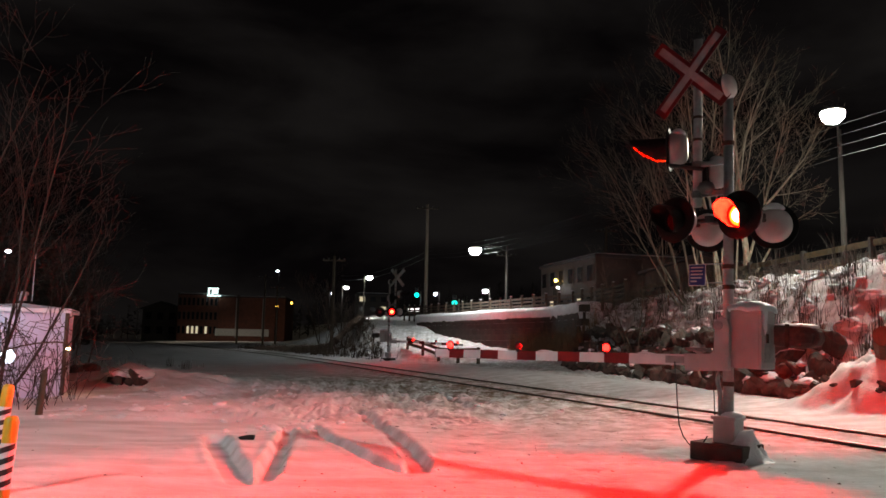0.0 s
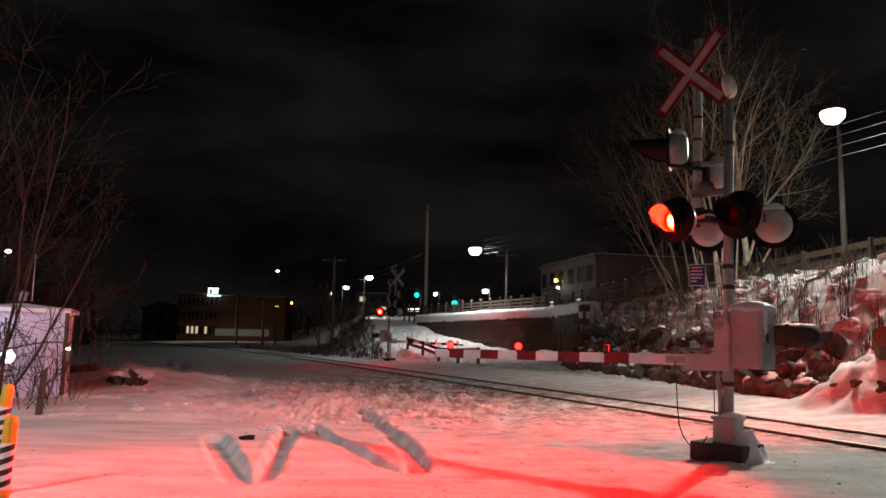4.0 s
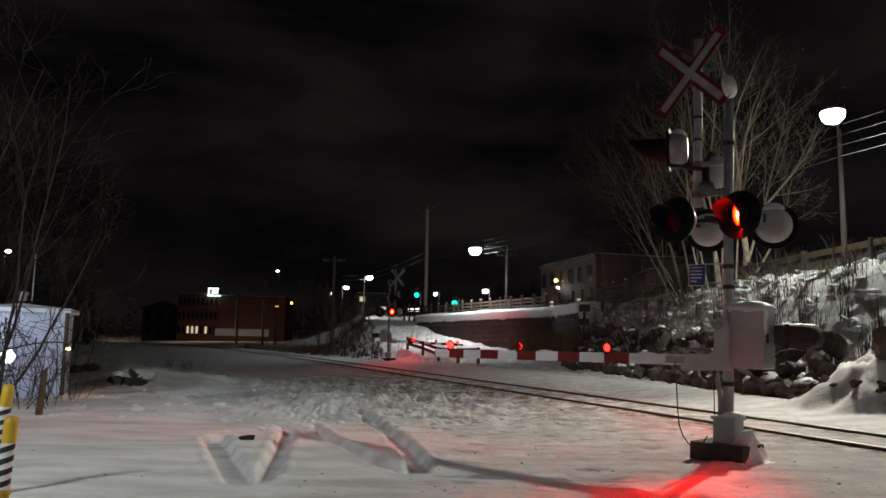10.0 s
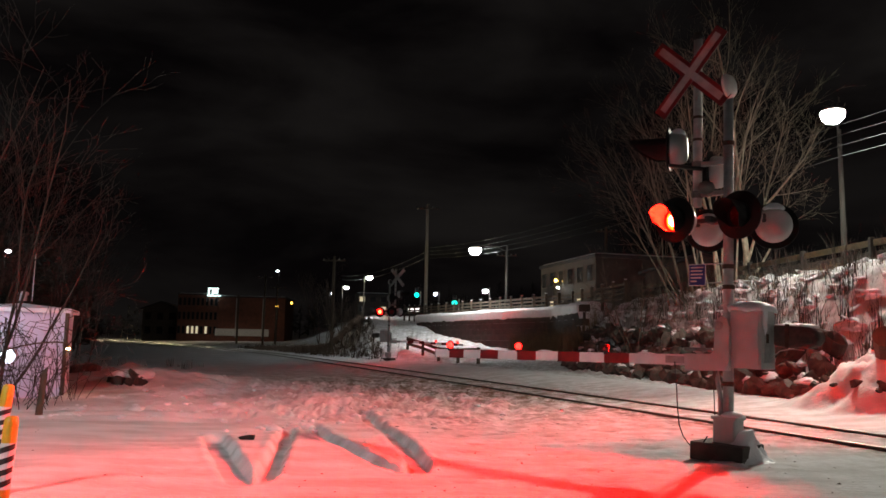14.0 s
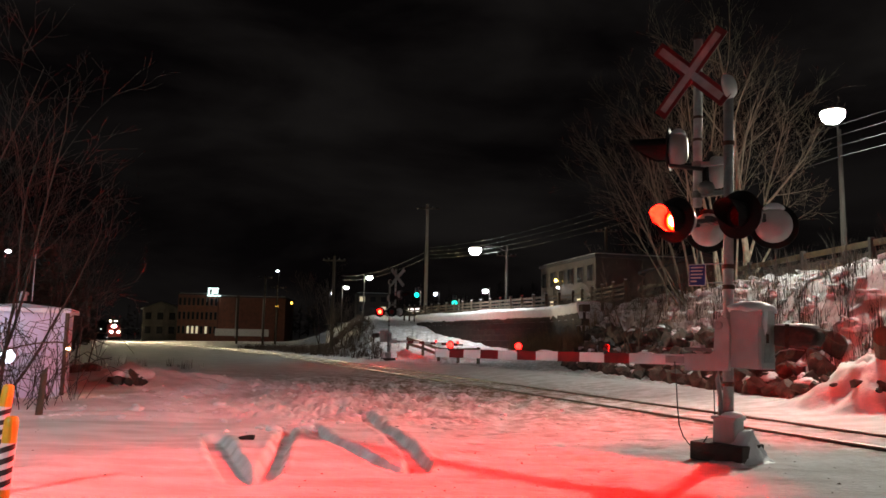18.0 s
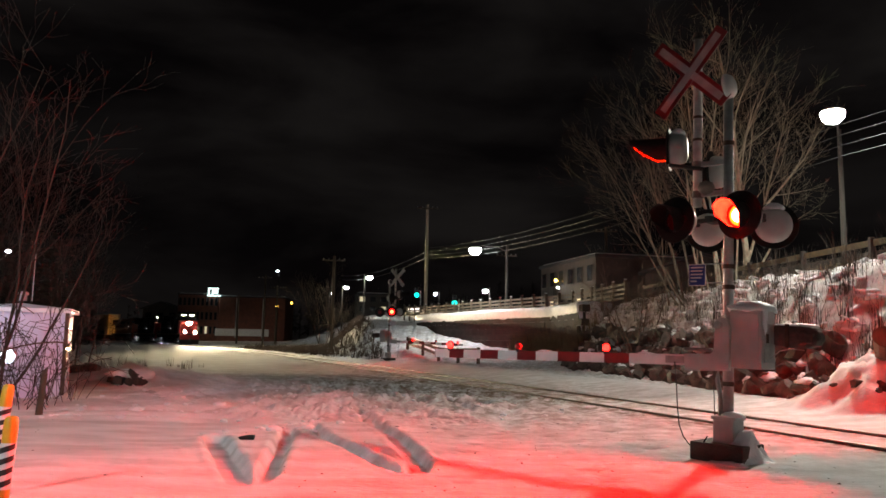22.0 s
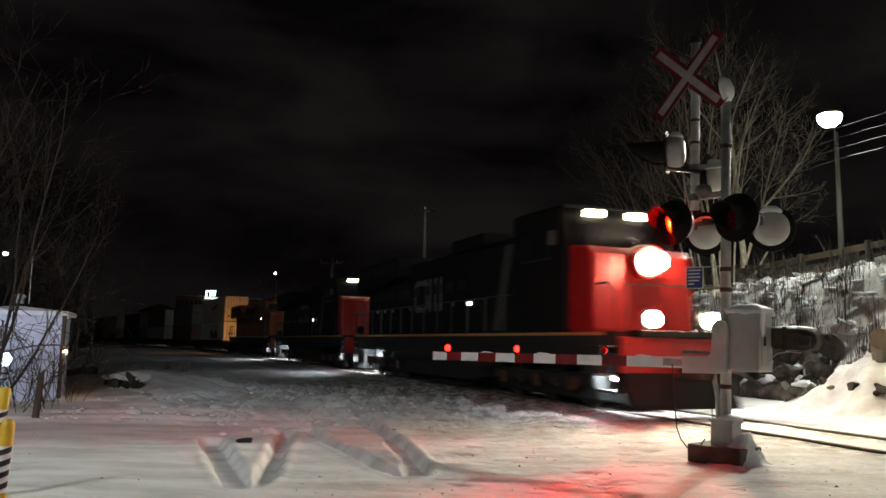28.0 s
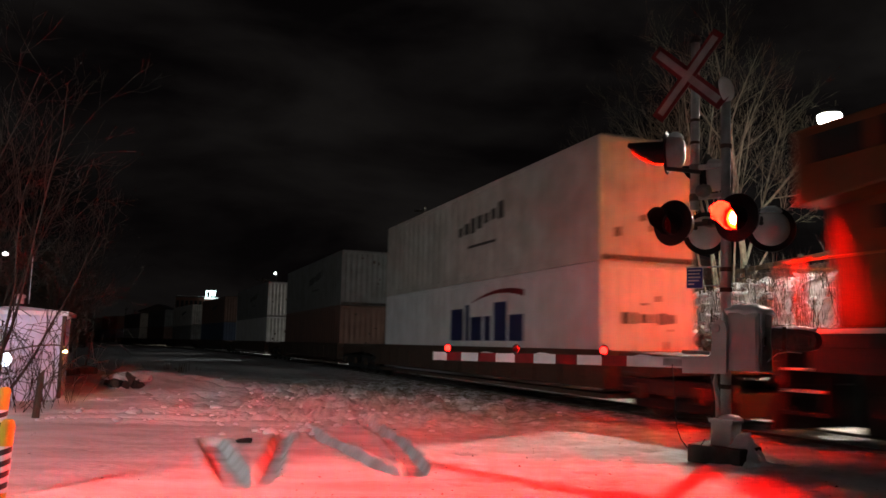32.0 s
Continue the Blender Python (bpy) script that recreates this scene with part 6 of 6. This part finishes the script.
def on_bank(rnd):
    s = rnd.uniform(8, 40)
    o = along(TOE, s) + 0.5 + (along(CREST, s) - along(TOE, s)) * rnd.uniform(0.0, 1.15)
    p = place(s, o)
    return p.x, p.y


def on_left_bank(rnd):
    s = rnd.uniform(50, 105)
    o = rnd.uniform(3.5, 19.0) - (s - BEND) ** 2 / (2 * RADIUS)
    p = place(s, o)
    if p.x > -3.6 - 0.15 * (p.y - 50):
        return on_left_bank(rnd)
    return p.x, p.y


def by_hut(rnd):
    return rnd.uniform(-18, -11.5), rnd.uniform(17, 38)


tufts("dry_brush", on_bank, 850, 31, TWIG, 0.6, "dry brown brush sticking out of the snowy bank", 0.9, 9, 0.006)
tufts("dry_grass", on_bank, 500, 32, STRAW, 0.4, "dry straw-coloured grass on the snowy bank", 1.2, 12, 0.006)
tufts("dry_shrubs", on_bank, 230, 35, DARK_TWIG, 1.5, "dark leafless shrubs on the snowy bank", 0.55, 16, 0.008)
tufts("dry_brush", on_left_bank, 1800, 33, TWIG, 0.75, "dry brown brush on the bank beside the ramp", 0.6, 10, 0.016)
def wall_end(rnd):
    s = rnd.uniform(36.5, 47.0)
    p = place(s, along(CREST, s) - rnd.uniform(0.9, 2.4))
    return p.x, p.y


tufts("dry_brush", wall_end, 420, 36, STRAW, 1.9, "tall dry growth at the foot of the retaining wall", 0.35, 12, 0.010)
tufts("dry_brush", by_hut, 90, 34, TWIG, 0.55, "dark dry brush beside the hut", 0.4, 9, 0.010)


def snow_clumps(name, where, count, seed, low, high, label):
    """Lumps of snow caught in brush and between stones, in one mesh."""
    rnd = random.Random(seed)
    verts, faces = [], []
    shapes = [([v.co.copy() for v in me.vertices], [tuple(p.vertices) for p in me.polygons]) for me in SMALL_LUMPS]
    for k in range(count):
        x, y = where(rnd)
        r = rnd.uniform(low, high)
        m = pose(x, y, height(x, y) - 0.02 * r, rnd.uniform(-30, 30), rnd.uniform(-30, 30), rnd.uniform(0, 360)) @ Matrix.Diagonal((r * rnd.uniform(0.8, 1.5), r * rnd.uniform(0.7, 1.2), r * rnd.uniform(0.3, 0.6), 1))
        pts, polys = shapes[k % len(shapes)]
        i = len(verts)
        verts += [m @ v for v in pts]
        faces += [tuple(a + i for a in f) for f in polys]
    return tagged(flat(name, verts, faces, SNOW_CAP, smooth=True), label, "snow", kind="stuff")


SMALL_LUMPS = [snow_lump(40.0 + k * 2.9, 2) for k in range(6)]


def low_bank(rnd):
    s = rnd.uniform(14.5, 41)
    o = along(TOE, s) + 0.6 + (along(CREST, s) - along(TOE, s)) * rnd.uniform(0.0, 1.0) ** 1.3
    p = place(s, o)
    return p.x, p.y


snow_clumps("snow_clumps", low_bank, 900, 61, 0.2, 0.6, "lumps of snow caught in the brush of the bank")
snow_clumps("snow_clumps", on_left_bank, 300, 62, 0.2, 0.55, "lumps of snow caught in the brush beside the ramp")


def far_wood(name, where, count, seed, tall, label):
    """A dark wood: trunks with whorls of thin boughs."""
    rnd = random.Random(seed)
    b = bmesh.new()
    for _ in range(count):
        x, y = where(rnd)
        z, h = height(x, y), tall * rnd.uniform(0.6, 1.2)
        tube((x, y, z - 0.3), (x + rnd.gauss(0, 0.3), y, z + h), 0.13, 0.02, 4, b, False)
        for k in range(46):
            f = rnd.uniform(0.05, 0.97)
            a, ln = rnd.uniform(0, 6.283), h * 0.26 * (1.08 - f) * rnd.uniform(0.5, 1.3)
            c = Vector((x, y, z + h * f))
            e = c + Vector((math.cos(a) * ln, math.sin(a) * ln, ln * rnd.uniform(-0.1, 0.7)))
            side = Vector((-math.sin(a), math.cos(a), rnd.uniform(-0.5, 0.5))) * 0.10 * h / 8
            v = [b.verts.new(q) for q in (c, c.lerp(e, 0.55) + side * 2, e, c.lerp(e, 0.6) - side * 2 - Vector((0, 0, 0.1)))]
            b.faces.new(v)
    return tagged(part(name, b, NEEDLE), label, "wood", kind="stuff")


NEEDLE = material("dark_wood_boughs", (0.045, 0.045, 0.03), 0.9, 0, (0.025, 0.022, 0.016), 3)


def left_wood(rnd):
    y = rnd.uniform(38, 150)
    return -0.435 * y - 3.5 - rnd.uniform(0, 1) ** 1.5 * 38, y


def inner_wood(rnd):
    s = rnd.uniform(165, 290)
    p = rail_pose(s, -6.0 - rnd.uniform(0, 1) ** 1.4 * 14).translation
    return p.x, p.y


def hill_wood(rnd):
    return rnd.uniform(-140, 160), rnd.uniform(200, 330)


far_wood("wood", left_wood, 230, 41, 8.5, "dark leafless wood along the near side of the track")
far_wood("wood", inner_wood, 190, 43, 9.0, "dark leafless wood inside the curve of the track")
far_wood("wood", hill_wood, 320, 42, 9.0, "dark wooded hillside in the distance")

# ---- broken snow on the crossing ----
rnd = random.Random(8)
b = bmesh.new()
for k in range(270):
    if k < 110:
        x, y = rnd.gauss(-0.8, 3.4), rnd.gauss(20.0, 3.6)
    else:
        line = TRACKS[k % len(TRACKS)] if k < 230 else RUTS[k % 4]
        n = rnd.randrange(len(line) - 1)
        f, (ax, ay), (bx, by) = rnd.random(), line[n], line[n + 1]
        side = rnd.choice((-1, 1)) * rnd.uniform(0.3, 0.6)
        x, y = ax + (bx - ax) * f + rnd.gauss(0, 0.08), ay + (by - ay) * f + side
        if k >= 230:
            x, y = line[0][0] + rnd.gauss(0, 0.25), line[0][1] + rnd.gauss(0.1, 0.3)
    p = Vector((x, y, 0))
    if p.dot(ACROSS) - OFFSET > -1.7 or y < 12:
        continue
    r = rnd.uniform(0.025, 0.085) * (1.5 if rnd.random() < 0.1 else 0.8)
    q = bmesh.new()
    bmesh.ops.create_icosphere(q, subdivisions=1, radius=r)
    for v in q.verts:
        v.co *= 1 + 0.6 * noise.noise(v.co * 9 + Vector((k, 0, 0)))
        v.co = Vector((x, y, height(x, y) + r * 0.12)) + Vector((v.co.x * 1.3, v.co.y, v.co.z * 0.65))
    join(b, q)
tagged(part("snow_clods", b, SNOW_CAP, None, "", None, True), "broken clods of ploughed snow on the crossing", "snow", kind="stuff")

# ---- dark litter of bark, grit and broken twigs on the snow ----
rnd = random.Random(57)
verts, faces = [], []
for k in range(230):
    if k < 150:
        x, y = rnd.uniform(-1.5, 5.0), rnd.uniform(7.6, 15.0)
    else:
        x, y = rnd.uniform(-8.0, 2.0), rnd.uniform(8.0, 19.0)
    p = Vector((x, y, 0))
    if p.dot(ACROSS) - OFFSET > -1.6 or (abs(x - 3.8) < 0.5 and abs(y - 10.3) < 0.5):
        continue
    r, a = rnd.uniform(0.004, 0.012) * (1.7 if rnd.random() < 0.1 else 1.0), rnd.uniform(0, 6.283)
    long = rnd.uniform(1.0, 3.2)
    dx, dy, z, i = math.cos(a) * r, math.sin(a) * r, height(x, y), len(verts)
    verts += [(x - dx * long, y - dy * long, z), (x + dy, y - dx, z), (x + dx * long, y + dy * long, z), (x - dy, y + dx, z), (x, y, z + r * 0.8)]
    faces += [(i, i + 1, i + 4), (i + 1, i + 2, i + 4), (i + 2, i + 3, i + 4), (i + 3, i, i + 4)]
tagged(flat("snow_litter", verts, faces, TWIG), "dark specks of bark, grit and twigs on the snow", "litter", kind="stuff")


# ---- what moves ----
PERIOD, TO_LEFT, TO_RIGHT = 1.4486, 0.411, 1.258


def flash_rows(place_of, left, fading=96):
    """A flashing light's lens: it turns its lit face forward while its side is on."""
    on, half, dim, dark, off = (place_of @ pose(0, 0, 0, 0, 0, a) for a in (1, 45, fading, 140, 179))
    changes = sorted([(TO_LEFT + PERIOD * k, left) for k in range(23)] + [(TO_RIGHT + PERIOD * k, not left) for k in range(23)])
    state = not left
    rows = [(0, on if state else off)]
    for t, lit in changes:
        if t > 31.8 or lit == state:
            continue
        f = round(t * FPS) / FPS
        if state:
            rows += [(f - 3 / FPS, on), (f - 2 / FPS, half), (f - 1 / FPS, half), (f, dim), (f + 1 / FPS, dark), (f + 2 / FPS, off)]
        elif left:
            rows += [(f, off), (f + 1 / FPS, dark), (f + 2 / FPS, dim), (f + 3 / FPS, half), (f + 4 / FPS, on)]
        else:
            rows += [(f, off), (f + 1 / FPS, dark), (f + 2 / FPS, dim), (f + 3 / FPS, on if fading < 60 else half), (f + 4 / FPS, on)]
        state = lit
    return rows + [(32.0, on if state else off)]


def train_rows(s28, z=0.0):
    """A vehicle that is s28 metres along the track at 28 s."""
    return [(float(t), rail_pose(s28 + SPEED * (28 - t), 0, z)) for t in range(0, 33)]


def motions():
    for lens, left in near_lenses:
        walk(lens, flash_rows(Matrix(), left))
    for lens, left in far_lenses:
        walk(lens, flash_rows(Matrix(), not left, 50))
    for glass, left, at in near_markers:
        walk(glass, flash_rows(at, left))
    for glass, left, at in far_markers:
        walk(glass, flash_rows(at, not left, 50))
    for k, loco in enumerate(locos):
        walk(loco, train_rows(24.1 + 23.3 * k + (0.5 if k == 2 else 0.0)))
    for k, car in enumerate(cars):
        s = 22.36 + SPEED * 4 + 24.3 * k
        walk(car, train_rows(s))
        walk(lower[k], train_rows(s, 0.41))
        walk(upper[k], train_rows(s, 3.30))


motions()
